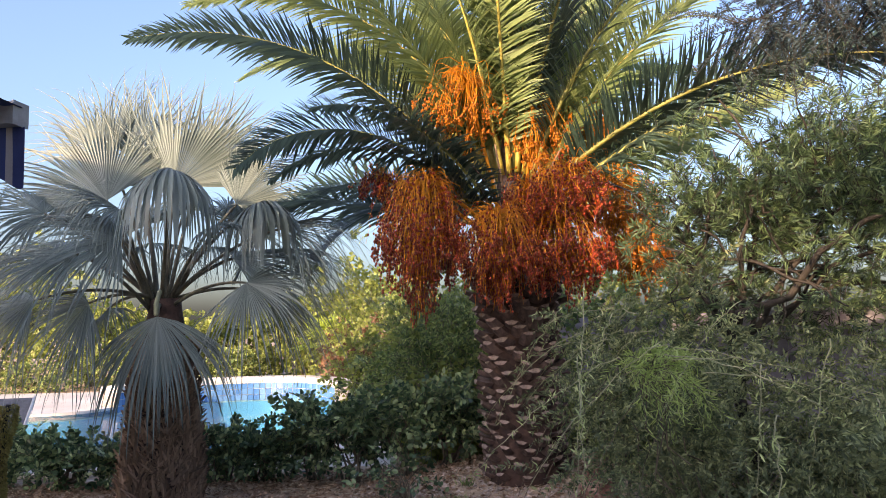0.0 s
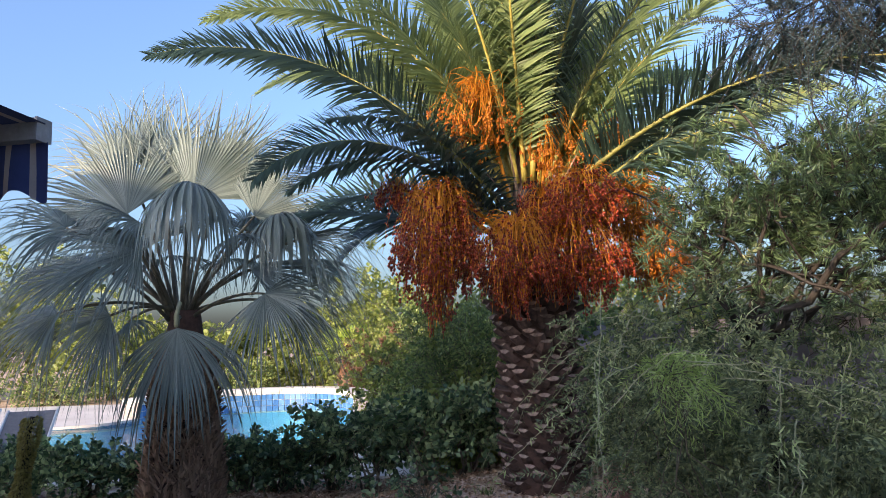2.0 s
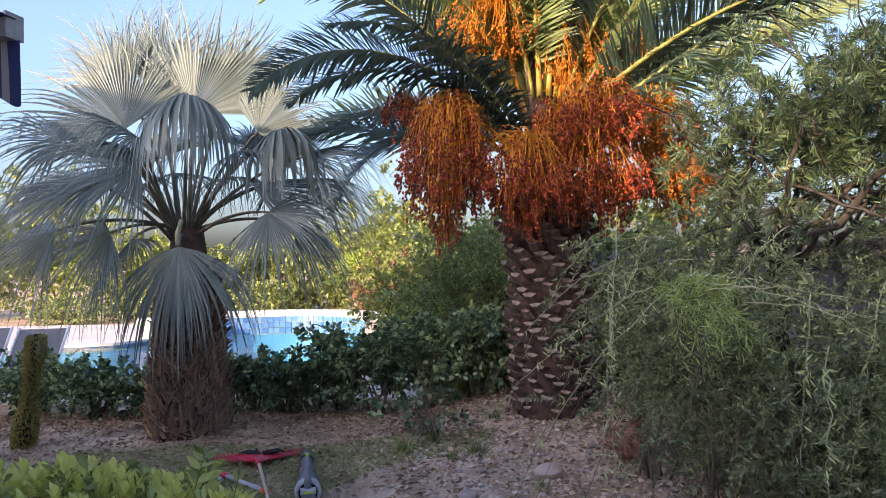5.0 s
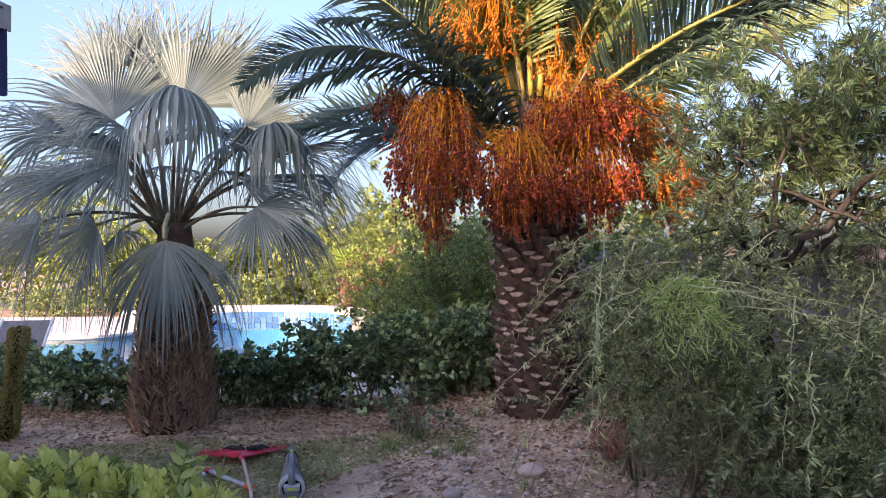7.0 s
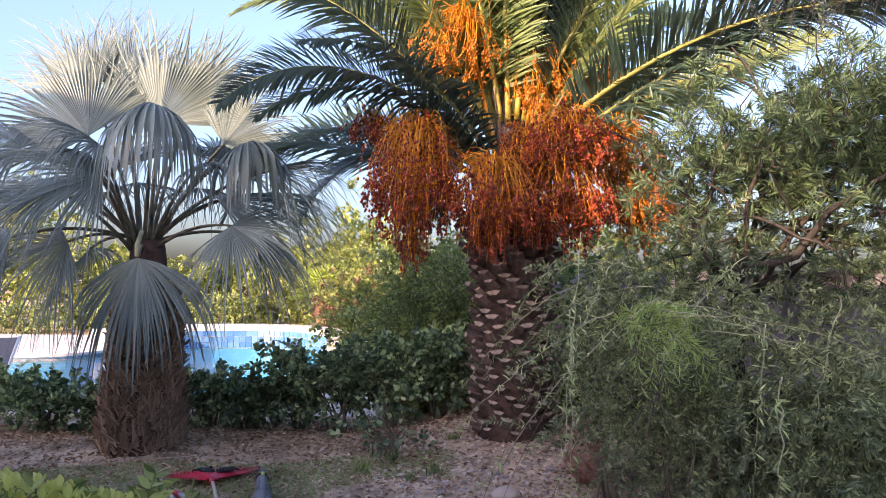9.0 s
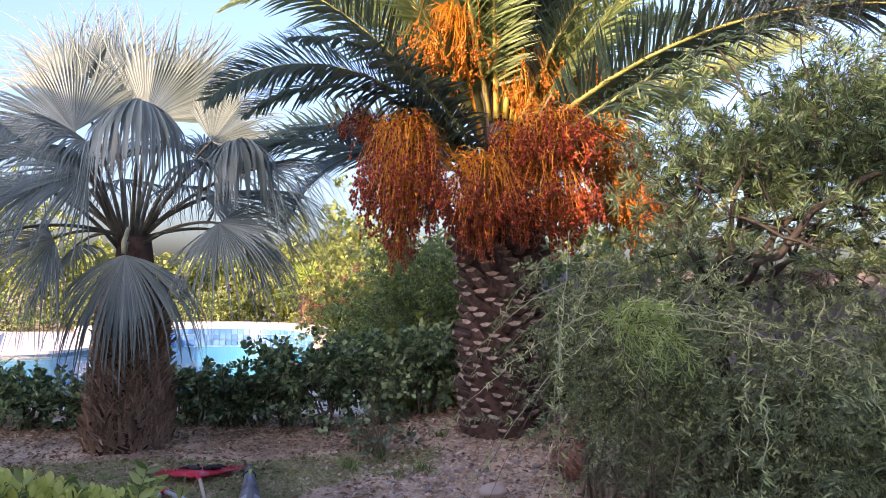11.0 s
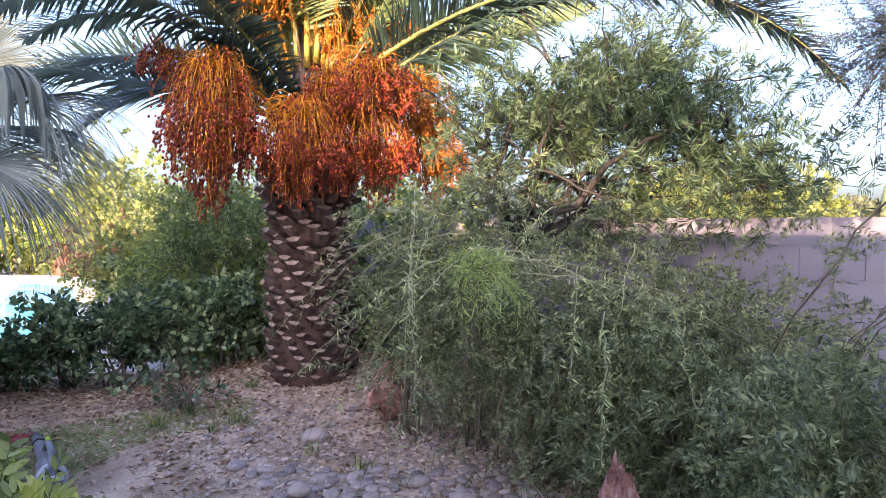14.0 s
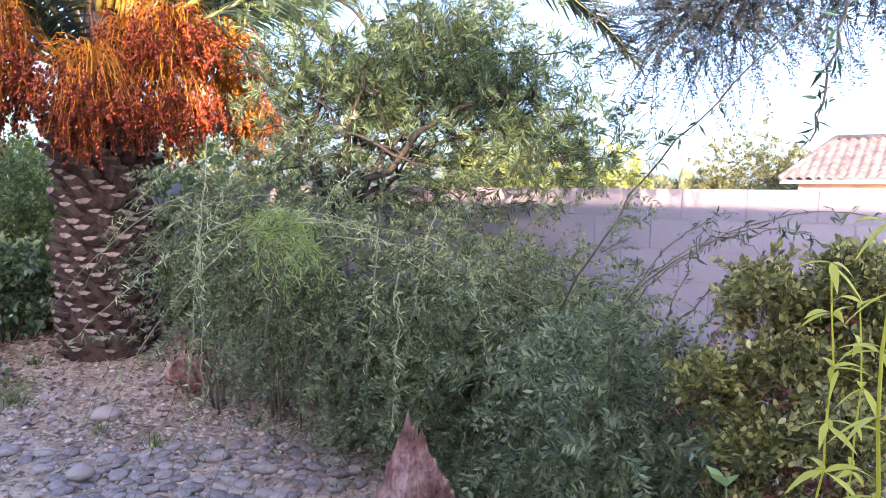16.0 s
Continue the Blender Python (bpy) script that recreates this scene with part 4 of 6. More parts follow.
def fan_palm():
    palm = thing("fan_palm", tuple(FAN), "silver-blue fan palm with a shaggy brown trunk", "palm tree")
    g = Geo()
    z = np.linspace(-0.1, 1.9, 16)
    rad = np.interp(z, [-0.1, 0.05, 0.35, 0.8, 1.3, 1.9], [0.345, 0.335, 0.31, 0.26, 0.22, 0.14])
    g.tube(np.c_[FAN[0] + 0 * z, FAN[1] + 0 * z, FAN[2] + z], rad, 18)
    part("trunk", g, M_TRUNK, palm, "dark trunk under the fibre")
    # matted fibre and old leaf bases
    g = Geo()
    for m in range(2300):
        zz = rng.uniform(-0.02, 1.35)
        a = rng.uniform(0, 2 * math.pi)
        r = float(np.interp(zz, [0, 0.35, 0.8, 1.3], [0.335, 0.305, 0.26, 0.22])) + rng.uniform(0, 0.035)
        ca, sa = math.cos(a), math.sin(a)
        wd, ln = rng.uniform(0.004, 0.028), rng.uniform(0.08, 0.28)
        tilt = rng.normal() * 0.7
        flare = rng.uniform(0.0, 0.055)
        st = np.linspace(0, 1, 4)
        tg, outw = np.array([-sa, ca, 0]), np.array([ca, sa, 0])
        run = np.sin(tilt) * ln * st
        cen = FAN + outw * (r + flare * st**1.5)[:, None] + tg * run[:, None] + np.array([0, 0, 1.0]) * (zz + np.cos(tilt) * ln * st)[:, None]
        hw_ = wd * np.array([1, 0.85, 0.6, 0.15])
        v = np.stack([cen - tg * hw_[:, None] - outw * 0.012, cen + outw * 0.010, cen + tg * hw_[:, None] - outw * 0.012], 1)
        g.add(v, [(q_ * 3 + k_, q_ * 3 + k_ + 1, q_ * 3 + 4 + k_, q_ * 3 + 3 + k_) for q_ in range(3) for k_ in range(2)])
    part("fibre_mat", g, M_FIBRE, palm, "shaggy brown fibre and old leaf bases", kind="stuff")
    # where the blade begins, its way, radius, half spread, droop, facing
    for hub, axis, rad_, span, dr, face in [
            ((-2.36, 6.20, 1.79), (0.02, -0.30, -0.95), 0.95, 78, 2.6, (0, -1, 0.3)),
            ((-1.63, 6.35, 2.08), (0.72, -0.42, -0.42), 0.88, 105, 0.9, (-0.1, -0.8, 0.8)),
            ((-1.90, 6.90, 2.36), (0.92, 0.35, 0.16), 1.35, 78, 1.0, (0, -0.5, 1)),
            ((-1.86, 6.90, 2.89), (0.50, 0.25, 0.83), 0.74, 64, 0.1, (0, -1, 0.3)),
            ((-1.58, 6.60, 2.84), (0.45, -0.60, 0.15), 0.74, 105, 8.0, (0, -0.2, 1)),
            ((-2.24, 6.15, 3.06), (0.02, -0.85, 0.10), 0.84, 88, 8.0, (0, -0.1, 1)),
            ((-2.51, 7.00, 3.10), (0.03, 0.22, 0.97), 1.06, 84, 0.05, (0, -1, 0.2)),
            ((-2.30, 7.30, 3.36), (0.42, 0.30, 0.86), 0.92, 66, 0.1, (0, -1, 0.2)),
            ((-2.96, 7.30, 3.46), (-0.20, 0.30, 0.92), 0.98, 50, 0.12, (0, -1, 0.2)),
            ((-3.08, 6.80, 2.93), (-0.62, 0.05, 0.78), 1.02, 82, 0.25, (0.1, -1, 0.3)),
            ((-3.57, 6.60, 2.78), (-0.75, -0.25, 0.45), 0.85, 100, 1.2, (0, -0.6, 0.8)),
            ((-2.73, 6.30, 2.50), (-0.86, -0.42, 0.22), 0.98, 100, 0.8, (0.1, -0.7, 0.8)),
            ((-3.08, 6.20, 2.35), (-0.92, -0.30, 0.02), 1.0, 84, 0.9, (0, -0.5, 1)),
            ((-3.00, 6.30, 1.92), (-0.80, -0.35, -0.35), 0.85, 88, 0.9, (0, -0.8, 0.7)),
            ((-3.48, 6.30, 1.95), (-0.90, -0.20, -0.30), 0.85, 80, 1.1, (0, -0.7, 0.8)),
            ((-3.24, 7.20, 3.42), (-0.55, 0.30, 0.80), 1.05, 46, 0.3, (0, -1, 0.2)),
            ((-1.61, 7.40, 2.49), (0.88, 0.42, 0.10), 1.10, 72, 1.2, (0, -0.4, 1)),
            ((-1.59, 7.10, 2.02), (0.75, 0.30, -0.40), 0.90, 70, 1.1, (0, -0.5, 1)),
            ((-3.21, 7.20, 1.90), (-0.65, 0.40, -0.45), 0.95, 70, 1.1, (0, -0.5, 1)),
            ((-2.10, 7.60, 2.85), (0.45, 0.60, 0.55), 1.00, 80, 0.6, (0, -0.8, 0.5)),
            ((-3.00, 7.60, 2.80), (-0.45, 0.60, 0.55), 1.00, 80, 0.6, (0, -0.8, 0.5)),
            ((-3.55, 7.00, 2.45), (-0.90, 0.20, 0.20), 1.15, 84, 0.8, (0, -0.6, 0.9)),
            ((-1.40, 6.75, 2.62), (0.85, 0.00, 0.25), 0.95, 80, 1.3, (0, -0.5, 0.9)),
            ((-2.85, 6.55, 2.80), (-0.55, -0.45, 0.45), 0.80, 96, 1.6, (0, -0.4, 1)),
            ((-1.95, 7.25, 2.95), (0.55, 0.35, 0.40), 0.85, 90, 1.6, (0, -0.4, 1)),
            ((-2.60, 7.65, 3.00), (0.05, 0.80, 0.35), 0.90, 100, 1.4, (0, -0.4, 1)),
            ((-2.30, 7.55, 2.55), (0.30, 0.75, 0.10), 0.85, 95, 1.2, (0, -0.4, 1)),
            ((-2.90, 7.50, 2.60), (-0.35, 0.75, 0.10), 0.85, 95, 1.2, (0, -0.4, 1)),
            ((-1.95, 6.45, 2.62), (0.45, -0.45, 0.10), 0.62, 80, 3.0, (0, -0.3, 1)),
            ((-2.95, 6.50, 2.72), (-0.35, -0.50, 0.10), 0.70, 80, 3.0, (0, -0.3, 1)),
            ((-3.30, 7.40, 2.55), (-0.75, 0.50, 0.25), 0.95, 90, 1.3, (0, -0.4, 1))]:
        fan_leaf(palm, hub, axis, rad_, span, dr, face, split=0.52 if abs(axis[2]) > 0.75 or dr > 3.5 else 0.36, full=1.5 if dr > 3.5 else 1.0)
    # stub of a cut stalk over the front leaf
    g = Geo()
    g.tube([(-2.40, 6.36, 2.02), (-2.38, 6.22, 1.90), (-2.37, 6.19, 1.80)], [0.020, 0.022, 0.018], 6)
    part("cut_stalk", g, M_PALESTEM, palm, "pale cut stalk")


fan_palm()

# ---- shrubs and trees ----
OVAL = outline_oval(0.33)
BROAD = outline_round(0.34, 0.25)
LANCE = outline(0.09, 0.2, 0.45)
SMALL = outline(0.22, 0.15, 0.5)
PINNA = outline(0.17, 0.15, 0.5)

# row of broad-leaved rose bushes behind the palms
for x, y, h, r, nn in [(-4.7, 7.9, 0.62, 0.55, 230), (-3.85, 7.75, 0.56, 0.5, 230), (-3.2, 7.75, 0.48, 0.4, 150), (-2.2, 7.7, 0.58, 0.34, 220), (-1.72, 7.6, 0.50, 0.36, 230), (-1.25, 7.45, 0.80, 0.38, 210), (-0.75, 7.25, 0.82, 0.42, 220), (-0.25, 7.2, 0.86, 0.43, 220), (0.25, 7.3, 0.84, 0.4, 220)]:
    b0 = (x, y, float(height(x, y)))
    shrub("rose_bush", b0, (x, y, b0[2] + h * 0.62), (r, r * 0.7, h * 0.36), int(nn * 0.9), 0.18, 9, 0.064, BROAD, M_ROSE, "dark green broad-leaved rose bush beside the pool", "bush", group="bushes behind the palms", inner=0.15, lump=0.6, droop=0.15)
# small half-bare bush in the gravel
shrub("bare_bush", (-0.25, 6.1, 0.1), (-0.25, 6.1, 0.42), (0.32, 0.28, 0.3), 40, 0.16, 6, 0.05, BROAD, M_ROSE, "half-bare small bush with blue-green leaves in gravel", "bush", stem_n=16, stem_r=0.007)
# feathery dark shrub between the palms
shrub("feathery_shrub", (0.2, 8.5, 0.1), (0.2, 8.5, 1.05), (0.62, 0.6, 0.98), 720, 0.26, 14, 0.062, outline(0.17, 0.2, 0.45), M_MIDLEAF, "tall dense green shrub behind the date palm", inner=0.2)
shrub("feathery_shrub", (0.6, 9.5, 0.1), (0.6, 9.5, 1.3), (1.1, 0.8, 1.2), 900, 0.28, 12, 0.075, outline(0.2, 0.2, 0.45), M_SUNNY, "tall yellow-green shrub in sun behind the date palm", inner=0.2)

# evergreen tree with narrow leaves
def lance_tree():
    base = (2.45, 5.2, 0.25)
    ob = thing("willow_leaved_tree", base, "spreading evergreen tree with narrow dark leaves", "tree")
    g = Geo()
    fork = np.array([2.2, 5.05, 1.45])
    g.tube(curve(base, fork, 0.0, 0.02), np.linspace(0.06, 0.042, 8), 8)
    part("trunk", g, M_BARK, ob)
    for end in [(2.9, 4.7, 2.2), (3.1, 4.3, 2.7), (1.9, 5.4, 2.4), (2.5, 5.0, 3.0), (1.7, 5.0, 2.2), (3.3, 4.5, 1.9), (2.7, 5.5, 2.6), (2.2, 4.5, 2.6), (3.5, 3.9, 2.3)]:
        q = curve(fork, end, 0.15, 0.04)
        g = Geo()
        g.tube(q, np.linspace(0.024, 0.007, 8), 6)
        for _ in range(5):
            st = q[rng.integers(3, 7)]
            g.tube(curve(st, st + rng.normal(size=3) * 0.4 + np.array([0, 0, 0.15]), 0.05, 0.02), np.linspace(0.014, 0.004, 8), 4)
        part("limb", g, M_BARK, ob)
    for pts in [[(2.2, 5.05, 1.45), (2.18, 4.86, 1.70), (2.41, 4.58, 1.80), (2.56, 4.44, 2.09), (2.74, 4.21, 2.26), (2.97, 3.94, 2.36)]]:
        g = Geo()
        g.tube(pts, np.linspace(0.036, 0.012, len(pts)), 7)
        part("limb", g, M_BARK, ob)
    tw, lv = Geo(), Geo()
    for c, r, nn in [((2.5, 5.0, 2.4), (0.65, 0.7, 0.5), 460), ((3.05, 4.35, 2.3), (0.7, 0.75, 0.5), 480), ((2.85, 4.6, 2.75), (0.65, 0.7, 0.35), 360), ((3.35, 4.0, 2.0), (0.5, 0.6, 0.5), 230), ((2.0, 5.2, 1.85), (0.4, 0.4, 0.4), 100), ((1.85, 4.95, 2.45), (0.35, 0.4, 0.45), 130), ((2.9, 4.9, 1.7), (0.9, 0.6, 0.4), 140)]:
        w_, g_ = twiggery(c, r, int(nn * 1.35), 0.20, 20, 0.08, outline(0.062, 0.2, 0.45), droop=0.05, lift=0.45, inner=0.1, lump=0.85, twig_r=0.003, spray=0.8, tip=0.55)
        tw.join(w_)
        lv.join(g_)
    part("twig_wood", tw, M_BARK, ob, kind="stuff")
    part("crown", lv, M_LANCE, ob, kind="stuff")


lance_tree()

# big low shrub along the wall
def low_shrub():
    base = (2.0, 3.3, 0.1)
    ob = thing("sprawling_shrub", base, "large sprawling grey-green shrub along the wall", "shrub")
    tw, lv, st = Geo(), Geo(), Geo()
    for c, r, nn in [((1.8, 3.9, 0.95), (0.68, 0.65, 0.55), 760), ((2.25, 3.9, 0.45), (0.5, 0.5, 0.4), 300), ((2.2, 3.0, 0.62), (0.66, 0.62, 0.6), 900), ((2.6, 3.4, 0.75), (0.7, 0.7, 0.7), 700), ((1.6, 4.6, 1.0), (0.6, 0.5, 0.7), 420), ((2.4, 2.4, 0.45), (0.5, 0.45, 0.5), 420), ((1.3, 4.9, 1.25), (0.36, 0.4, 0.55), 260), ((2.9, 4.2, 1.05), (0.5, 0.5, 0.5), 260), ((1.85, 1.85, 0.72), (0.34, 0.34, 0.46), 420), ((1.72, 1.66, 0.42), (0.3, 0.26, 0.4), 300)]:
        w_, g_ = twiggery(c, r, int(nn * 1.25), 0.26, 26, 0.036, PINNA, droop=0.45, inner=0.35, lump=0.6, floor=0.05, twig_r=0.002)
        tw.join(w_)
        lv.join(g_)
        st.join(stems((c[0], c[1], 0.1), c, r, 7, 0.012))
    part("stem_wood", st, M_TWIG, ob, kind="stuff")
    part("twig_wood", tw, M_GREENTWIG, ob, kind="stuff")
    part("foliage", lv, M_PINN, ob, kind="stuff")


low_shrub()

# bright tuft hanging over the shrub
shrub("bright_tuft", (1.35, 3.9, 0.3), (1.13, 3.5, 1.41), (0.14, 0.11, 0.07), 58, 0.19, 24, 0.060, outline(0.05, 0.1, 0.5), M_FEATHER, "light green thread-leaved drooping branch over the shrub", "branch", droop=0.7, lift=0.3, lean=(0.5, -0.2, 0), stem_n=4, stem_r=0.006, spray=0.5)

# clipped hedge in front
def hedge():
    for x, y, h, r in [(-1.75, 2.35, 0.93, 0.40), (-1.25, 2.2, 0.93, 0.40), (-0.9, 2.25, 0.88, 0.33), (-0.66, 1.95, 0.72, 0.24), (-1.5, 1.9, 0.78, 0.4), (-1.0, 1.8, 0.78, 0.22)]:
        ob_ = shrub("hedge_bush", (x, y, 0.0), (x, y, h * 0.55), (r, r, h * 0.45), 430, 0.10, 9, 0.052, outline_round(0.21), M_HEDGE, "clipped glossy green hedge bush with yellow tips", "hedge bush", group="hedge bushes", droop=0.0, lift=1.3, inner=0.5, lump=0.2, twig_r=0.002, spray=0.8)
        tips = Geo()
        for _ in range(105):
            a_, q_ = rng.uniform(0, 6.3), math.sqrt(rng.random())
            zt = h * 0.55 + h * 0.45 * math.sqrt(1 - 0.8 * q_ * q_) + rng.uniform(-0.03, 0.04)
            at_ = np.array([x + r * q_ * math.cos(a_), y + r * q_ * math.sin(a_), zt])
            k_ = 11
            th_ = np.arange(k_) * 2.4
            leaves(tips, outline_round(0.21), at_ + np.array([0, 0, 1.0]) * np.linspace(-0.03, 0.03, k_)[:, None], np.stack([np.cos(th_), np.sin(th_), np.linspace(0.5, 2.2, k_)], 1), np.stack([-np.cos(th_), -np.sin(th_), 0 * th_ + 0.6], 1), rng.uniform(0.036, 0.062, k_))
        part("tip_foliage", tips, M_TIP, ob_, "fresh yellow-green tips", kind="stuff")


hedge()
def privet(name, base, clumps, n, label):
    ob = thing(name, base, label, "bush", "privet bushes")
    st, tw, lv, rd = Geo(), Geo(), Geo(), Geo()
    for c, r in clumps:
        st.tube(curve(np.array(base) + np.r_[rng.normal(size=2) * 0.04, 0], c, 0.05, 0.02), np.linspace(0.012, 0.004, 8), 5)
        w_, g_ = twiggery(c, (r * 0.62, r * 0.62, r * 0.52), int(n * 0.52), 0.085, 9, 0.027, outline_round(0.27), droop=0.05, lift=0.6, inner=0.25, lump=0.5, twig_r=0.002, spray=0.8)
        tw.join(w_)
        lv.join(g_)
        w_, g_ = twiggery(np.array(c) - np.array([0, 0, r * 0.5]), (r * 0.7, r * 0.7, r * 0.4), n // 10, 0.07, 6, 0.022, OVAL, lump=0.5, twig_r=0)
        rd.join(g_)
    part("stem_wood", st, M_TWIG, ob, kind="stuff")
    part("twig_wood", tw, M_TWIG, ob, kind="stuff")
    part("foliage", lv, M_PRIVET, ob, kind="stuff")
    part("old_foliage", rd, M_REDLEAF, ob, "reddish old leaves", kind="stuff")


privet("privet_bush", (1.85, 1.28, 0.0), [((1.92, 1.33, 1.29), 0.17), ((1.79, 1.38, 1.02), 0.13), ((1.90, 1.2, 1.10), 0.15), ((1.76, 1.23, 0.88), 0.17), ((1.78, 1.25, 0.66), 0.2), ((1.76, 1.2, 0.4), 0.24)], 300, "yellow-green privet bush with reddish inner leaves before the wall")
privet("privet_bush", (2.0, 1.05, 0.0), [((2.06, 1.12, 1.36), 0.19), ((1.84, 1.0, 0.92), 0.18), ((2.16, 1.28, 1.18), 0.17), ((2.05, 1.0, 1.15), 0.2), ((1.8, 0.95, 0.65), 0.22), ((2.2, 1.0, 1.3), 0.22), ((1.85, 0.95, 0.35), 0.25)], 320, "yellow-green privet bush with loose clumps of leaves")
privet("privet_bush", (2.7, 1.5, 0.0), [((2.65, 1.5, 1.2), 0.24), ((2.9, 1.4, 1.25), 0.25), ((2.6, 1.4, 0.85), 0.26), ((2.9, 1.5, 0.9), 0.28), ((2.7, 1.5, 0.45), 0.3)], 220, "yellow-green privet bush close to the wall")

# overhanging fine-leaved branch
def overhang(name, a, b, nn, rad_, label, sag=0.1):
    ob = thing(name, a, label, "branch")
    g = Geo()
    q = curve(a, b, sag, 0.03, 10)
    g.tube(q, np.linspace(0.016, 0.004, 10), 6)
    part("limb", g, M_BARK, ob)
    tw, lv = Geo(), Geo()
    for c in q[2:]:
        w_, g_ = twiggery(c, (rad_, rad_, rad_ * 0.7), int(nn * 0.95), 0.28, 80, 0.0155, outline(0.15, 0.1, 0.5), droop=0.25, inner=0.0, lift=0.0, lump=0.7, twig_r=0.0022, spray=1.5)
        tw.join(w_)
        lv.join(g_)
    part("twig_wood", tw, M_BARK, ob, kind="stuff")
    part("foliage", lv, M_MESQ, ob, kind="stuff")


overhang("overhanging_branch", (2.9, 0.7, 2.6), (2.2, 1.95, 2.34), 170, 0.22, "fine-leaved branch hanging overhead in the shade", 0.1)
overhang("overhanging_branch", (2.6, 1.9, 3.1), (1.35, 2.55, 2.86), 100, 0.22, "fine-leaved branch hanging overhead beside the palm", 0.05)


# arching bare stems in front of the wall
def arch(a, b, sag, nleaf, mat=M_LANCE, r=0.006, size=0.05, name="arching_stem", label="thin arching stem with few narrow leaves"):
    ob = thing(name, a, label, "stem", "arching stems")
    g = Geo()
    q = curve(a, b, sag, 0.006, 16)
    g.tube(q, np.linspace(r, r * 0.4, 16), 5)
    part("stem", g, M_TWIG if mat is M_LANCE else M_PALESTEM, ob)
    g = Geo()
    ids = rng.integers(2, 16, nleaf)
    leaves(g, LANCE, q[ids] + rng.normal(size=(nleaf, 3)) * 0.008, rng.normal(size=(nleaf, 3)) + np.array([0, 0, -0.4]), spread_dirs(nleaf), size * rng.uniform(0.6, 1.2, nleaf))
    part("foliage", g, mat, ob, kind="stuff")


arch((2.0, 2.35, 1.1), (1.72, 1.13, 2.1), 0.12, 40, r=0.005)
arch((1.88, 1.95, 1.15), (2.25, 1.1, 1.56), 0.16, 46, r=0.0035)
arch((1.92, 1.94, 1.2), (2.15, 1.3, 1.5), 0.12, 40, r=0.003)
arch((1.75, 1.0, 2.25), (1.64, 1.05, 1.76), 0.0, 40, size=0.06)
arch((1.05, 3.1, 1.5), (1.62, 2.55, 1.22), 0.06, 26, M_TRAIL, 0.003, 0.04, 'arching_stem', 'long thin pale stem arching over the shrub')
arch((1.15, 3.4, 1.45), (1.95, 2.7, 1.25), 0.09, 26, M_TRAIL, 0.003, 0.04, 'arching_stem', 'long thin pale stem arching over the shrub')
arch((1.3, 3.3, 1.4), (2.05, 2.2, 1.05), 0.1, 30, M_TRAIL, 0.0028, 0.04, 'arching_stem', 'long thin pale stem arching over the shrub')
# stems that arch before the wall
for a_, b_, sg in [((1.85, 1.84, 1.22), (1.83, 1.39, 1.57), 0.07), ((1.86, 1.83, 1.2), (1.92, 1.2, 1.52), 0.10), ((1.91, 1.67, 1.14), (1.93, 1.31, 1.4), 0.06), ((1.82, 1.62, 1.2), (1.86, 1.49, 1.55), 0.03), ((1.85, 1.49, 1.49), (1.92, 1.32, 1.43), 0.02)]:
    arch(a_, b_, sg, 30, r=0.0028, size=0.035)
# vines before the palm trunk
for a_, b_, sg in [((1.24, 4.1, 1.7), (0.73, 4.93, 1.6), 0.08), ((1.25, 3.85, 1.6), (0.6, 4.74, 1.1), 0.12), ((1.16, 4.15, 1.6), (0.78, 4.75, 1.2), 0.1), ((0.82, 4.3, 1.75), (0.46, 4.9, 0.99), 0.08), ((0.88, 4.05, 1.6), (0.17, 5.14, 0.6), 0.16), ((1.1, 4.5, 1.5), (0.62, 5.3, 1.3), 0.1), ((1.3, 4.5, 1.75), (0.95, 5.3, 0.9), 0.06), ((1.35, 4.4, 1.6), (0.85, 5.1, 0.75), 0.1), ((1.2, 4.6, 1.85), (0.9, 5.5, 1.5), 0.08), ((1.3, 4.3, 1.4), (0.9, 4.9, 0.55), 0.12), ((1.15, 4.7, 1.7), (0.8, 5.5, 1.15), 0.07)]:
    arch(a_, b_, sg, 60, M_PINN, 0.003, 0.05, "leafy_vine", "thin leafy vine trailing across the palm trunk")
# bare stems that arch down to the gravel
for a_, b_, sg in [((1.1, 4.0, 1.4), (0.25, 4.1, 0.16), 0.15), ((1.2, 3.9, 1.3), (0.5, 3.6, 0.14), 0.12), ((1.0, 4.2, 1.5), (0.4, 4.6, 0.22), 0.12), ((1.3, 3.7, 1.3), (0.75, 3.3, 0.14), 0.10), ((1.15, 4.1, 1.35), (0.45, 4.35, 0.18), 0.2)]:
    arch(a_, b_, sg, 26, r=0.0028, size=0.035)
# pale trailing strands in front of the big shrub
for a_, b_, sg in [((1.77, 3.0, 1.56), (1.53, 2.92, 0.62), 0.06), ((0.75, 3.35, 1.85), (0.60, 3.1, 0.62), 0.02), ((1.15, 3.45, 1.55), (0.24, 3.2, 0.66), 0.10),
                   ((1.05, 3.4, 1.52), (1.80, 3.2, 1.24), 0.10), ((0.92, 3.4, 1.48), (0.18, 3.3, 0.95), 0.06), ((0.66, 3.15, 1.5), (0.62, 2.9, 0.7), 0.02),
                   ((1.24, 2.45, 1.3), (1.14, 2.3, 0.72), 0.02), ((1.45, 3.0, 1.45), (1.30, 2.8, 0.8), 0.04),
                   ((1.6, 3.5, 1.75), (1.05, 3.2, 1.2), 0.08), ((1.9, 2.9, 1.3), (1.75, 2.5, 0.8), 0.05), ((0.95, 3.6, 1.7), (0.70, 3.4, 1.2), 0.03)]:
    arch(a_, b_, sg, 44, M_TRAIL, 0.0028, 0.046, "trailing_strand", "thin pale green trailing strand with small leaves")

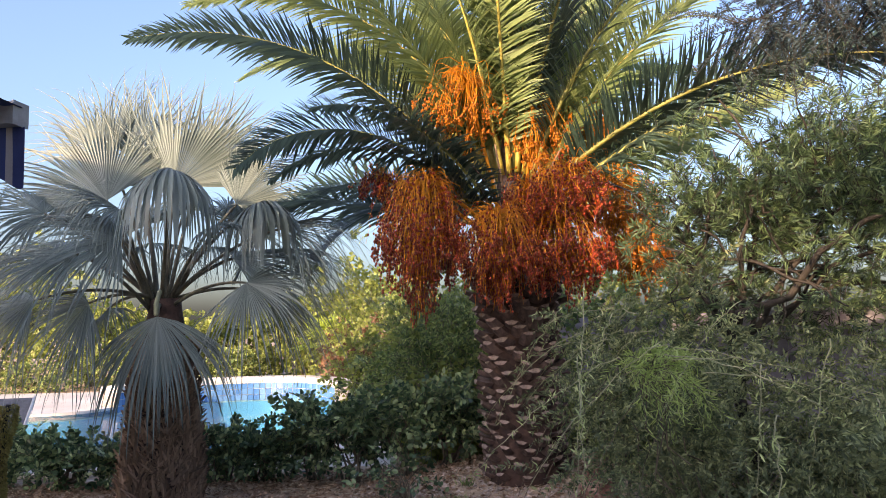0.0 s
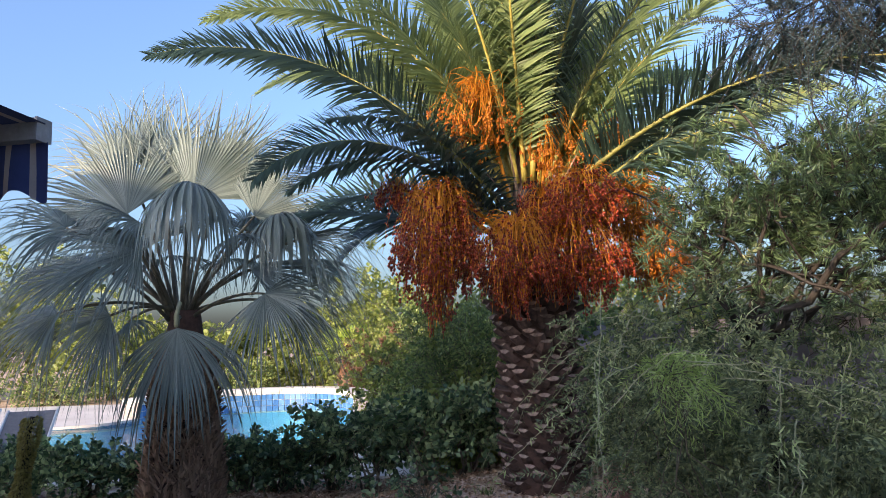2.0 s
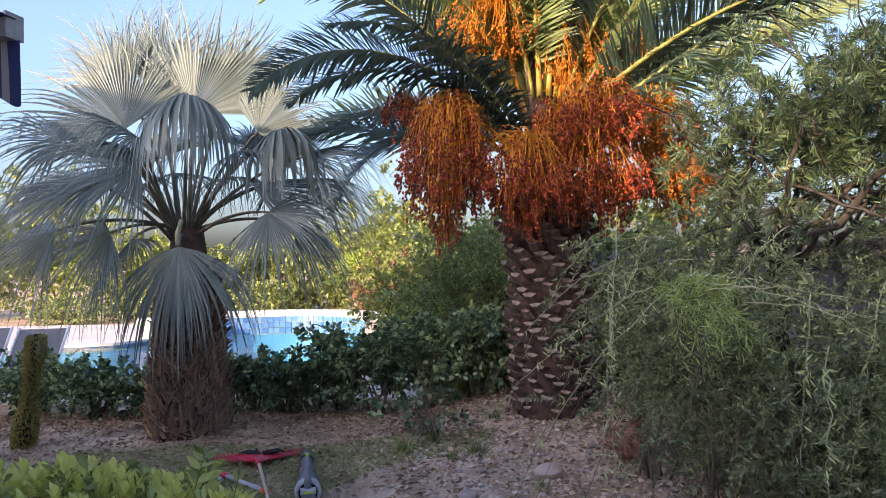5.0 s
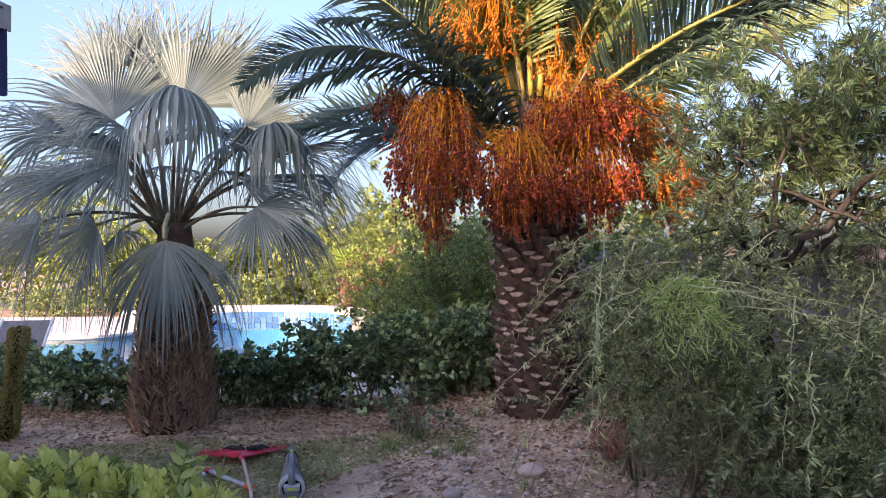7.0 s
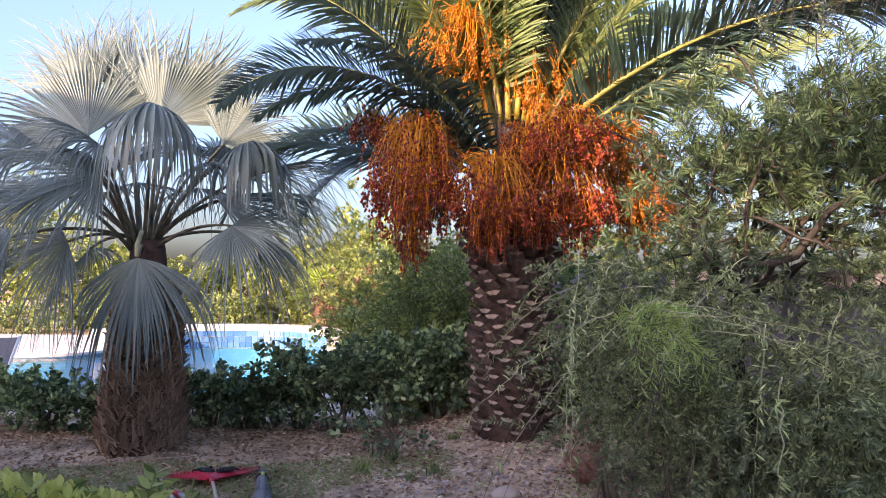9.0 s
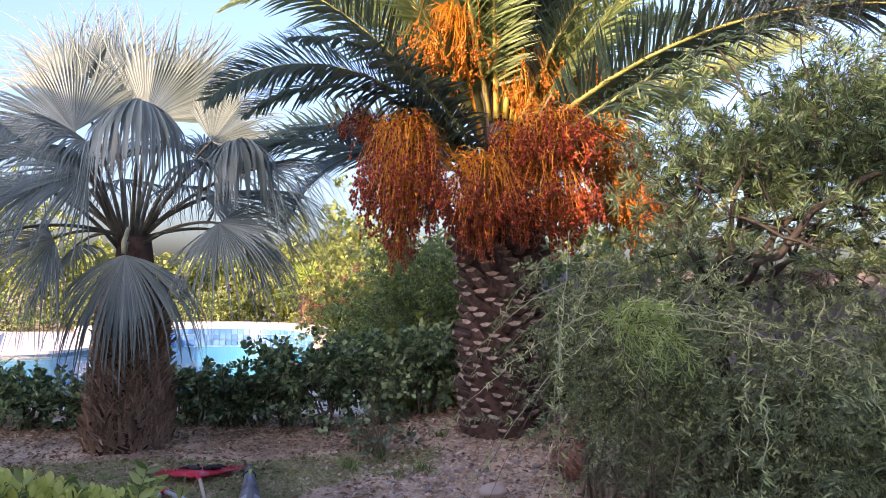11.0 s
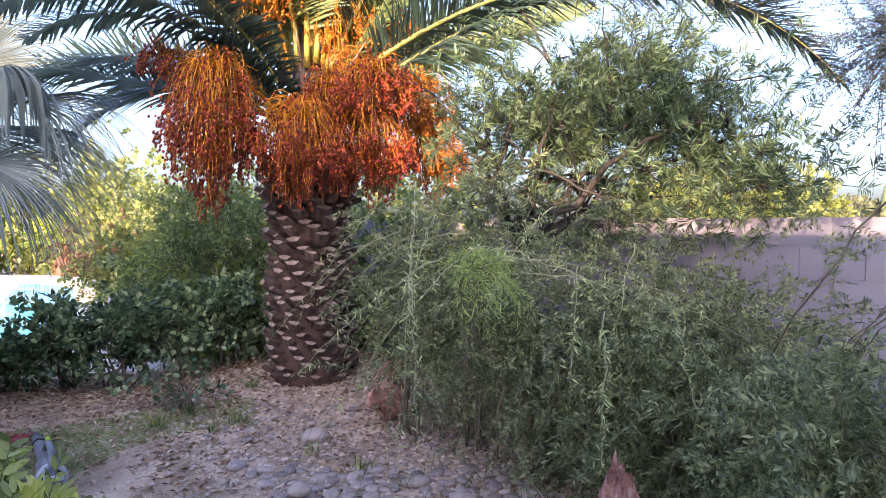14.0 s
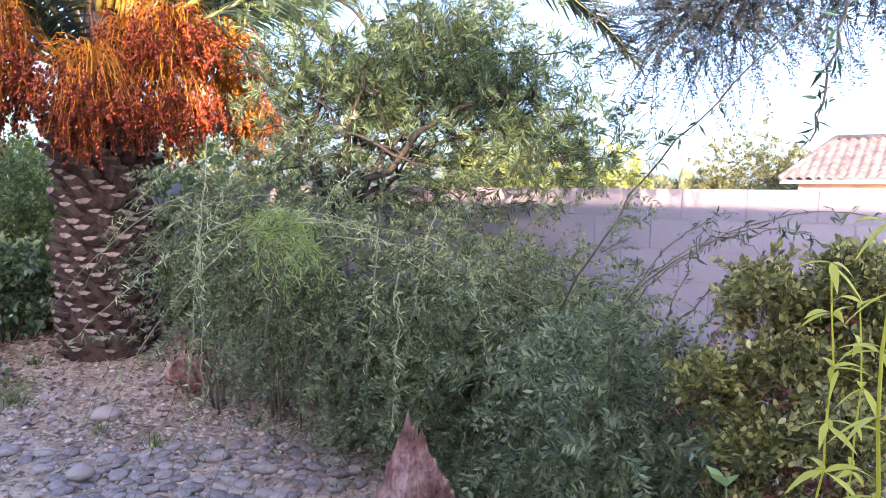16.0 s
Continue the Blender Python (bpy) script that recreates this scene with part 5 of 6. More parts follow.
# ---- stones, litter and grass ----
def stone_mesh(seed):
    r_ = np.random.default_rng(seed)
    v, f = ball()
    mids, key, nf = list(v), {}, []
    def mid(a_, b_):
        k_ = (min(a_, b_), max(a_, b_))
        if k_ not in key:
            key[k_] = len(mids)
            mids.append(unit((mids[a_] + mids[b_])))
        return key[k_]
    for a_, b_, c_ in f:
        x_, y_, z_ = mid(a_, b_), mid(b_, c_), mid(c_, a_)
        nf += [(a_, x_, z_), (b_, y_, x_), (c_, z_, y_), (x_, y_, z_)]
    v = np.array(mids)
    v *= (1 + 0.22 * np.array([noise.noise(Vector(p * 1.3 + seed * 7.0)) for p in v]))[:, None]
    g = Geo()
    g.add(v * np.array([1, 0.75, 0.5]), nf)
    return g.mesh("stone", M_STONE, True)


stones = [stone_mesh(s) for s in range(6)]
made, taken, tries = 0, [], 0
while made < 300 and tries < 9000:
    tries += 1
    x, y = rng.uniform(-0.2, 1.7), rng.uniform(3.4, 5.7)
    bed = 4.75 - 0.5 * (x - 0.3)
    if y > bed and rng.random() < 0.85 or y < bed and rng.random() < 0.3 or x < 0.3 - 0.3 * (y - 4) or any((x - a) ** 2 + (y - b) ** 2 < c for a, b, c in taken):
        continue
    ob = new("stone", stones[made % 6])
    s_ = (rng.uniform(0.03, 0.066) if y < bed else rng.uniform(0.018, 0.036)) * (1.5 if made % 30 == 0 else 1)
    taken.append((x, y, (s_ * 1.25) ** 2))
    ob.location = (x, y, float(height(x, y)) + s_ * 0.22)
    ob.scale = (s_, s_, s_ * 0.8)
    ob.rotation_euler = (rng.uniform(-0.2, 0.2), rng.uniform(-0.2, 0.2), rng.uniform(0, 6.3))
    tagged(ob, "smooth grey river stone lying in the gravel bed", "stone", "river stones")
    made += 1


def scatter(n, box, ok=None):
    x, y = rng.uniform(box[0], box[1], n), rng.uniform(box[2], box[3], n)
    if ok is not None:
        k_ = ok(x, y)
        x, y = x[k_], y[k_]
    return np.stack([x, y, height(x, y)], 1)


sv = np.array([(1, 0, 0), (0.2, 0.8, 0.1), (-0.9, 0.3, 0), (-0.3, -0.75, 0.1), (0.1, 0.05, 0.55), (0, 0, -0.4)])
sf = np.array([(0, 1, 4), (1, 2, 4), (2, 3, 4), (3, 0, 4), (1, 0, 5), (2, 1, 5), (3, 2, 5), (0, 3, 5)])
g = Geo()
p = scatter(15000, (-1.0, 2.6, 2.8, 7.0), lambda x, y: rng.random(len(x)) < np.clip(0.4 + 1.6 * (x + 0.1 + 0.25 * (y - 4)), 0.05, 1))
ang = rng.uniform(0, 6.3, len(p))
sz = 0.009 + 0.030 * rng.random(len(p)) ** 2.2
rot = np.stack([np.stack([np.cos(ang), -np.sin(ang), 0 * ang], 1), np.stack([np.sin(ang), np.cos(ang), 0 * ang], 1), np.tile([0, 0, 1.0], (len(p), 1))], 1)
g.add((np.einsum("nij,kj->nki", rot, sv) * sz[:, None, None] + p[:, None]), ((np.arange(len(p)) * len(sv))[:, None, None] + sf[None]).reshape(-1, 3))
single("gravel", g, M_PEBBLE, "small grey and tan gravel between the river stones", "gravel", kind="stuff")
g = Geo()
p = scatter(56000, (-5, 3, 3.0, 8.2), lambda x, y: rng.random(len(x)) < np.clip(0.25 + 0.5 * (y - 5) / 2 + 0.25 * (x > -0.5) - 0.22 * (x > 0.0), 0.08, 1))
leaves(g, outline(0.25, 0.4), p + np.array([0, 0, 0.012]), rng.normal(size=p.shape) * np.array([1, 1, 0.25]), np.array([0, 0, 1.0]) + rng.normal(size=p.shape) * 0.4, 0.016 + 0.05 * rng.random(len(p)) ** 1.6)
single("leaf_litter", g, M_LITTER, "dry brown fallen leaves strewn over the soil", "leaf litter", kind="stuff")
g = Geo()
p = scatter(84000, (-4.5, 0.3, 3.4, 6.6), lambda x, y: (np.sin(1.7 * x + y) + np.sin(2.3 * y - x) > -0.5) & (y < 6.3 - 0.15 * (x + 2) ** 2 * 0.3))
leaves(g, outline(0.06, 0.1, 0.4), p, rng.normal(size=p.shape) * np.array([0.8, 0.8, 0.2]) + np.array([0, 0, 0.35]), spread_dirs(len(p)), rng.uniform(0.03, 0.065, len(p)))
single("lawn_grass", g, M_GRASS, "thin patchy dry lawn grass", "grass", kind="stuff")


def grass_tuft(x, y, n, size):
    g = Geo()
    base = np.array([x, y, float(height(x, y))])
    a = rng.uniform(0, 6.3, n)
    leaves(g, outline(0.035, 0.2, 0.35), base + rng.normal(size=(n, 3)) * np.array([0.03, 0.03, 0]), np.stack([np.cos(a), np.sin(a), rng.uniform(0.6, 2.5, n)], 1), np.stack([np.cos(a), np.sin(a), 0 * a], 1), size * rng.uniform(0.5, 1.1, n))
    single("grass_tuft", g, M_MIDLEAF, "small green grass tuft growing in the gravel", "grass tuft", "grass tufts", "stuff")


for x, y, n, size in [(-0.42, 5.75, 60, 0.14), (-0.2, 5.95, 40, 0.12), (-0.05, 5.5, 34, 0.10), (0.12, 5.6, 40, 0.12), (0.55, 4.9, 30, 0.10), (0.8, 4.5, 30, 0.12), (0.3, 6.3, 40, 0.12), (1.0, 4.15, 30, 0.1)]:
    grass_tuft(x, y, n, size)

# fallen twigs
g = Geo()
p = scatter(700, (-3.5, 2.2, 3.4, 7.4))
a = rng.uniform(0, 6.3, len(p))
ln = rng.uniform(0.05, 0.22, len(p))
for q_, a_, l_q in zip(p, a, ln):
    d_ = np.array([math.cos(a_), math.sin(a_), 0.05])
    g.tube([q_ + np.array([0, 0, 0.012]), q_ + d_ * l_q * 0.5 + np.array([0, 0, 0.02]), q_ + d_ * l_q + np.array([0, 0, 0.014])], [0.003, 0.0025, 0.0015], 4)
single("twig_litter", g, M_WOOD, "pale dry twigs lying on the soil", "twig litter", kind="stuff")

# ---- loose things on the lawn ----
def rotz(pt, at, a):
    c_, s_ = math.cos(a), math.sin(a)
    return np.array([at[0] + pt[0] * c_ - pt[1] * s_, at[1] + pt[0] * s_ + pt[1] * c_, at[2] + pt[2]])


def leaf_rake():
    at, a = (-1.55, 5.60, 0.085), radians(14)
    ob = thing("leaf_rake", at, "red plastic leaf rake lying on the lawn", "rake")
    tips = 25
    g = Geo()
    # shoulder plate from the socket to the roots of the tines
    rows = []
    for s_ in np.linspace(0, 1, 6):
        for q in np.linspace(-1, 1, 13):
            hw_ = 0.03 + 0.31 * s_
            rows.append(rotz((q * hw_, 0.02 + 0.26 * s_ - 0.05 * abs(q) * s_, 0.035 - 0.01 * s_ + 0.012 * math.cos(q * 13 * math.pi)), at, a))
    rows = np.array(rows)
    f = [(r * 13 + k_, r * 13 + k_ + 1, r * 13 + 14 + k_, r * 13 + 13 + k_) for r in range(5) for k_ in range(12)]
    g.add(np.concatenate([rows, rows - np.array([0, 0, 0.008])]), f + [tuple(x_ + 78 for x_ in reversed(q_)) for q_ in f])
    part("head", g, M_RED, ob)
    for m in range(tips):
        q = -1 + 2 * m / (tips - 1)
        g = Geo()
        p_ = [rotz((q * (0.33 + 0.05 * s_), 0.22 + 0.02 + 0.16 * s_ - 0.05 * abs(q), 0.03 - 0.025 * s_**3), at, a) for s_ in np.linspace(0, 1, 5)]
        g.tube(p_, np.linspace(0.006, 0.004, 5), 4)
        part("tine", g, M_RED, ob)
    g = Geo()
    g.tube([rotz((0, 0.06, 0.03), at, a), rotz((0.02, -0.12, 0.035), at, a)], 0.02, 8)
    part("socket", g, M_RED, ob)
    g = Geo()
    g.tube([rotz((0.02, -0.1, 0.035), at, a), (-1.30, 4.95, 0.06), (-1.15, 4.45, 0.05)], 0.013, 8)
    part("handle", g, M_WOOD, ob, "pale wooden handle")


leaf_rake()


def glove(at, turn):
    g = Geo()
    p_ = [rotz((0, y_, 0.005), at, turn) for y_ in (-0.07, -0.04, 0.0, 0.04)]
    g.tube(p_, [0.018, 0.022, 0.024, 0.018], 8)
    for m in range(4):
        q = -0.032 + 0.021 * m
        g.tube([rotz((q * 0.6, 0.03, 0.005), at, turn), rotz((q, 0.07, 0.012), at, turn), rotz((q * 1.4, 0.10, 0.0), at, turn)], [0.008, 0.008, 0.006], 6)
    g.tube([rotz((0.03, -0.02, 0.02), at, turn), rotz((0.075, 0.03, 0.015), at, turn)], [0.012, 0.009], 6)
    single("work_glove", g, M_BLACK, "black work glove lying on the red rake", "glove", "gloves on the rake")


glove((-1.63, 5.78, 0.125), 1.1)
glove((-1.49, 5.80, 0.125), -0.9)


def reach_pole():
    a_, b_ = np.array([-1.78, 5.48, 0.05]), np.array([-1.30, 5.02, 0.045])
    ob = thing("reacher_pole", tuple(a_), "grey metal pole with red ends lying on the lawn", "pole")
    g = Geo()
    g.tube([a_ + (b_ - a_) * 0.1, a_ + (b_ - a_) * 0.88], 0.018, 8)
    part("shaft", g, M_SILVER, ob)
    g = Geo()
    g.tube([a_ + (b_ - a_) * 0.86, a_ + (b_ - a_) * 0.93, b_], [0.024, 0.028, 0.018], 8)
    part("grip", g, M_ORANGE, ob, "red grip")
    g = Geo()
    g.tube([a_, a_ + (b_ - a_) * 0.12], [0.016, 0.024], 8)
    part("tip", g, M_RED, ob, "red tip")
    g = Geo()
    g.tube([a_ + np.array([-0.02, -0.02, 0]), a_ + np.array([0.05, -0.16, 0.0])], 0.014, 6)
    part("jaw", g, M_SILVER, ob)


reach_pole()


def leaf_blower():
    at, a = (-1.03, 4.98, 0.10), radians(12)
    ob = thing("leaf_blower", (at[0], at[1], 0.0), "cordless leaf blower in grey and lime lying on grass", "leaf blower")
    def T(p_):
        return rotz(p_, at, a)
    g = Geo()
    g.tube([T((0, y_, z_)) for y_, z_ in ((0.20, 0.02), (0.34, 0.01), (0.55, -0.01), (0.80, -0.03), (0.95, -0.045), (1.15, -0.055))], [0.062, 0.052, 0.046, 0.043, 0.042, 0.038], 16)
    part("tube", g, M_GREY, ob, "grey blower tube")
    g = Geo()
    g.tube([T((0, 0.76, -0.027)), T((0, 0.80, -0.03))], 0.050, 16)
    part("collar", g, M_BLACK, ob)
    g = Geo()
    g.tube([T((0, y_, 0)) for y_ in (-0.12, -0.08, 0.0, 0.10, 0.22)], [0.078, 0.084, 0.082, 0.074, 0.062], 18)
    part("motor_housing", g, M_GREY, ob)
    # pale rim round the dark air intake
    g = Geo()
    th = np.linspace(0, 2 * math.pi, 25)[:-1]
    rims = [(0.060, -0.115), (0.066, -0.15), (0.084, -0.15), (0.090, -0.11), (0.086, -0.07)]
    v = np.array([T((r_ * math.cos(t_), y_, r_ * math.sin(t_))) for r_, y_ in rims for t_ in th])
    g.add(v, [(k_ * 24 + m_, k_ * 24 + (m_ + 1) % 24, k_ * 24 + 24 + (m_ + 1) % 24, k_ * 24 + 24 + m_) for k_ in range(4) for m_ in range(24)])
    part("intake_rim", g, M_SILVER, ob, "pale grey intake rim")
    # flat black disc in place of the intake's shaded hollow
    g = Geo()
    g.tube([T((0, -0.130, 0)), T((0, -0.122, 0))], 0.0655, 18)
    part("intake_dark_disc", g, M_BLACK, ob, "black disc for the dark hollow of the air intake")
    g = Geo()
    g.tube([T((0, -0.17, 0.02)), T((0, -0.15, 0.11)), T((0, -0.06, 0.155)), T((0, 0.10, 0.16)), T((0, 0.22, 0.13)), T((0, 0.28, 0.07))], [0.024, 0.024, 0.021, 0.020, 0.022, 0.026], 10)
    part("grip", g, M_GREY, ob)
    g = Geo()
    g.tube([T((0, 0.10, 0.183)), T((0, 0.17, 0.172)), T((0, 0.22, 0.152))], [0.012, 0.014, 0.008], 8)
    part("lime_trigger", g, M_LIME, ob, "lime green trigger")
    mt = Matrix.Translation(at) @ Matrix.Rotation(a, 4, "Z")
    g = Geo()
    g.box((-0.045, -0.25, -0.09), (0.045, -0.16, 0.015), mt)
    part("battery", g, M_GREY, ob, smooth=False)
    g = Geo()
    g.box((-0.052, -0.235, 0.017), (0.052, -0.155, 0.04), mt)
    part("battery_cover", g, M_SILVER, ob, "pale grey battery cover", smooth=False)
    for z_, h_ in ((0.028, 0.007), (-0.02, 0.006)):
        g = Geo()
        y0 = -0.239 if z_ > 0 else -0.254
        g.box((-0.03, y0, z_ - h_), (0.03, y0 + 0.003, z_ + h_), mt)
        part("lime_mark", g, M_LIME, ob, "lime green mark", smooth=False)


leaf_blower()


# ---- rocks ----
def boulder(at, size, seed, label, lean=0.0, mat=M_ROCK, rough=0.26):
    r_ = np.random.default_rng(seed)
    th, ph = np.meshgrid(np.linspace(0, 2 * math.pi, 41)[:-1], np.linspace(0.02, math.pi - 0.02, 27))
    v = np.stack([np.sin(ph) * np.cos(th), np.sin(ph) * np.sin(th), np.cos(ph)], -1).reshape(-1, 3)
    if rough > 0.2:
        # split faces: the ball cut by random planes
        for _ in range(15):
            c_ = unit(r_.normal(size=3))
            v = v * np.minimum(1.0, r_.uniform(0.62, 0.88) / np.clip(v @ c_, 1e-3, None))[:, None]
    amp = np.array([0.5 * noise.noise(Vector(p_ * 1.6 + seed)) + 1.0 * abs(noise.noise(Vector(p_ * 4.0 + seed))) + 0.55 * noise.noise(Vector(p_ * 13.0 + seed)) for p_ in v])
    v = v * (1 + rough * amp)[:, None] * np.array(size) * (1.2 if rough > 0.2 else 1.0)
    v[:, 0] += lean * v[:, 2]
    v[:, :2] *= (1 - 0.45 * np.clip(v[:, 2:3] / size[2], 0, 1))
    f = [(r_ * 40 + k_, r_ * 40 + (k_ + 1) % 40, r_ * 40 + 40 + (k_ + 1) % 40, r_ * 40 + 40 + k_) for r_ in range(26) for k_ in range(40)]
    g = Geo()
    g.add(v + np.array(at), f)
    single("boulder", g, mat, label, "rock", smooth=rough < 0.2)


boulder((1.33, 2.44, 0.21), (0.17, 0.15, 0.43), 3, "upright pinkish granite boulder at the shrub's foot", 0.05)
boulder((1.18, 5.2, 0.38), (0.16, 0.13, 0.18), 5, "reddish boulder half hidden under the shrub")
boulder((0.62, 5.1, 0.15), (0.10, 0.07, 0.055), 8, "dark rounded boulder in the gravel bed", 0, M_STONE, 0.15)
boulder((0.35, 4.2, 0.1), (0.07, 0.055, 0.045), 9, "dark rounded boulder at the lawn's edge", 0, M_STONE, 0.15)

# ---- behind: shrubs, young palm and far planting ----
FARLEAF = outline(0.4, 0.2, 0.5)


def far_bush(name, base, c_, r_, n_, leaf, mat, label, category="bush", **kw):
    return shrub(name, base, c_, r_, n_, leaf * 3.2, 9, leaf, FARLEAF, mat, label, category, stem_n=6, stem_r=0.03, twig_r=0.006, inner=0.2, lump=0.5, **kw)


for x, y, z_, rx, n_ in [(-17, 24, 4.4, 2.6, 800), (-13.5, 24.5, 4.6, 2.4, 800), (-21, 22, 5.0, 2.8, 700), (-10.6, 23.5, 2.6, 1.7, 600), (-8.2, 24, 2.5, 1.7, 600), (-6.0, 24.5, 2.6, 1.6, 600), (-3.9, 24, 2.9, 1.5, 620), (-1.8, 23, 4.0, 1.7, 760)]:
    far_bush("sunny_bush", (x, y, 0.0), (x, y, z_ * 0.5), (rx, 1.3, z_ * 0.5), int(n_ * 0.7), 0.155, M_SUNNY, "yellow-green bush in full sun beyond the pool", group="bushes beyond the pool")
for x, y, z_, rx, n_ in [(-11.5, 21.5, 0.9, 1.4, 260), (-8.6, 22, 1.1, 1.5, 260), (-6.0, 22.3, 1.1, 1.2, 240)]:
    far_bush("low_bush", (x, y, 0.0), (x, y, z_ * 0.5), (rx, 0.6, z_ * 0.5), n_, 0.08, M_MIDLEAF, "low green bush at the edge of the pool deck", group="low bushes by the deck")
# M_SUNNY at (0.3, 8.0): sun flecks beside the trunk put into leaf colour
for x, y, z_, rx, m_, n_ in [(-0.4, 18.9, 3.2, 1.2, M_MIDLEAF, 620), (-0.1, 9.4, 1.3, 0.42, M_MIDLEAF, 260), (0.3, 10.5, 2.1, 0.8, M_SUNNY, 480), (-0.55, 12.0, 1.25, 0.6, M_MIDLEAF, 300), (-0.9, 13.0, 2.0, 1.0, M_SUNNY, 480), (1.9, 9.6, 2.2, 1.1, M_SUNNY, 520), (3.2, 8.6, 1.9, 1.0, M_SUNNY, 420), (0.3, 8.0, 1.0, 0.4, M_SUNNY, 360), (1.55, 7.5, 1.9, 0.6, M_MIDLEAF, 420), (2.3, 6.6, 1.7, 0.6, M_MIDLEAF, 360), (4.3, 13.5, 4.2, 1.7, M_SUNNY, 700), (2.4, 14.5, 3.5, 1.4, M_MIDLEAF, 600)]:
    far_bush("garden_shrub", (x, y, 0.05), (x, y, 0.05 + z_ * 0.5), (rx, rx * 0.8, z_ * 0.5), n_, 0.075, m_, "leafy green shrub between the palm and the pool", group="shrubs beyond the date palm")
far_bush("rust_bush", (-1.75, 18.2, 0.05), (-1.75, 18.2, 0.85), (0.6, 0.5, 0.8), 340, 0.09, M_RUST, "rusty brown withered bush beside the pool", category="bush")


def young_palm():
    at = np.array([-2.5, 18.9, 0.05])
    ob = thing("young_fan_palm", tuple(at), "young yellow-green fan palm beside the pool", "palm tree")
    g = Geo()
    g.tube([at, at + np.array([0, 0, 0.5]), at + np.array([0, 0, 1.15])], [0.24, 0.22, 0.16], 10)
    part("trunk", g, M_RUST, ob, "rusty brown trunk")
    for m in range(13):
        az, el = m * 28 + rng.uniform(-12, 12), rng.uniform(5, 70)
        hd = np.array([math.cos(radians(az)), math.sin(radians(az)), 0])
        d = hd * math.cos(radians(el)) + np.array([0, 0, math.sin(radians(el))])
        hub = at + np.array([0, 0, 1.1]) + d * 0.5
        g = Geo()
        g.tube([at + np.array([0, 0, 1.0]), hub], 0.01, 5)
        side = np.cross(hd, [0, 0, 1.0])
        nn = 17
        ph = np.radians(np.linspace(-100, 100, nn))
        way = d[None] * np.cos(ph)[:, None] + side[None] * np.sin(ph)[:, None] + np.array([0, 0, -0.15])
        leaves(g, outline(0.07, 0.3, 0.5), np.tile(hub, (nn, 1)), way, np.tile(np.cross(side, d), (nn, 1)), rng.uniform(0.5, 0.65, nn))
        part("fan_leaf", g, M_LIMEPALM, ob)


young_palm()


def column_shrub():
    at = (-3.90, 6.5, 0.02)
    ob = thing("overgrown_stump", at, "leaning stump overgrown with yellow-brown small leaves", "stump")
    g = Geo()
    top = np.array([-3.74, 6.45, 1.04])
    g.tube(curve(at, top, 0, 0.01), np.linspace(0.075, 0.02, 8), 9)
    part("trunk", g, M_BARK, ob)
    g = Geo()
    n_ = 6000
    s_ = rng.random(n_)
    a_ = rng.uniform(0, 6.3, n_)
    pos = np.array(at) + (top - np.array(at)) * s_[:, None] + np.stack([np.cos(a_), np.sin(a_), 0 * a_], 1) * (0.075 - 0.025 * s_ + 0.02 * np.sin(9 * s_))[:, None]
    leaves(g, SMALL, pos, np.stack([np.cos(a_), np.sin(a_), -0.8 + 0 * a_], 1) + rng.normal(size=(n_, 3)) * 0.4, spread_dirs(n_), rng.uniform(0.02, 0.042, n_))
    part("foliage", g, M_MOSS, ob, kind="stuff")


column_shrub()


def lantern():
    at = np.array([-3.62, 7.5, 1.62])
    ob = thing("hanging_lantern", tuple(at), "small dark metal lantern hanging among the fan leaves", "lantern")
    g = Geo()
    g.tube([at + np.array([0, 0, z_]) for z_ in (0, 0.01, 0.12, 0.13)], [0.05, 0.055, 0.05, 0.03], 6)
    part("body", g, M_GREY, ob)
    g = Geo()
    g.tube([at + np.array([0, 0, z_]) for z_ in (0.13, 0.14, 0.18)], [0.075, 0.07, 0.02], 8)
    part("cap", g, M_BLACK, ob)
    g = Geo()
    g.tube([at + np.array([0, 0, 0.18]), at + np.array([0.03, 0.0, 0.55])], 0.004, 4)
    part("cord", g, M_BLACK, ob)


lantern()


def lounger(at, turn):
    ob = thing("sun_lounger", at, "grey sling sun lounger with a pale frame on the deck", "sun lounger", "sun loungers")
    def T(p_):
        return rotz(p_, at, turn)
    for sd in (-0.3, 0.3):
        g = Geo()
        g.tube([T((sd, -0.9, 0.34)), T((sd, 0.35, 0.34)), T((sd, 0.95, 0.78))], 0.02, 6)
        part("side_rail", g, M_WHITE, ob)
        for y_ in (-0.7, 0.3):
            g = Geo()
            g.tube([T((sd, y_, 0.34)), T((sd, y_ - 0.04, 0.0))], 0.018, 6)
            part("leg", g, M_WHITE, ob)
    g = Geo()
    v = [T((sx, y_, z_ - dz)) for dz in (0, 0.01) for sx in (-0.29, 0.29) for y_, z_ in ((-0.88, 0.34), (0.34, 0.335), (0.93, 0.77))]
    g.add(v, [(0, 3, 4, 1), (1, 4, 5, 2), (6, 7, 10, 9), (7, 8, 11, 10)])
    part("sling", g, M_CHARCOAL, ob, smooth=False)


lounger((-5.35, 8.9, 0.05), 0.25)
lounger((-6.2, 9.1, 0.05), 0.3)

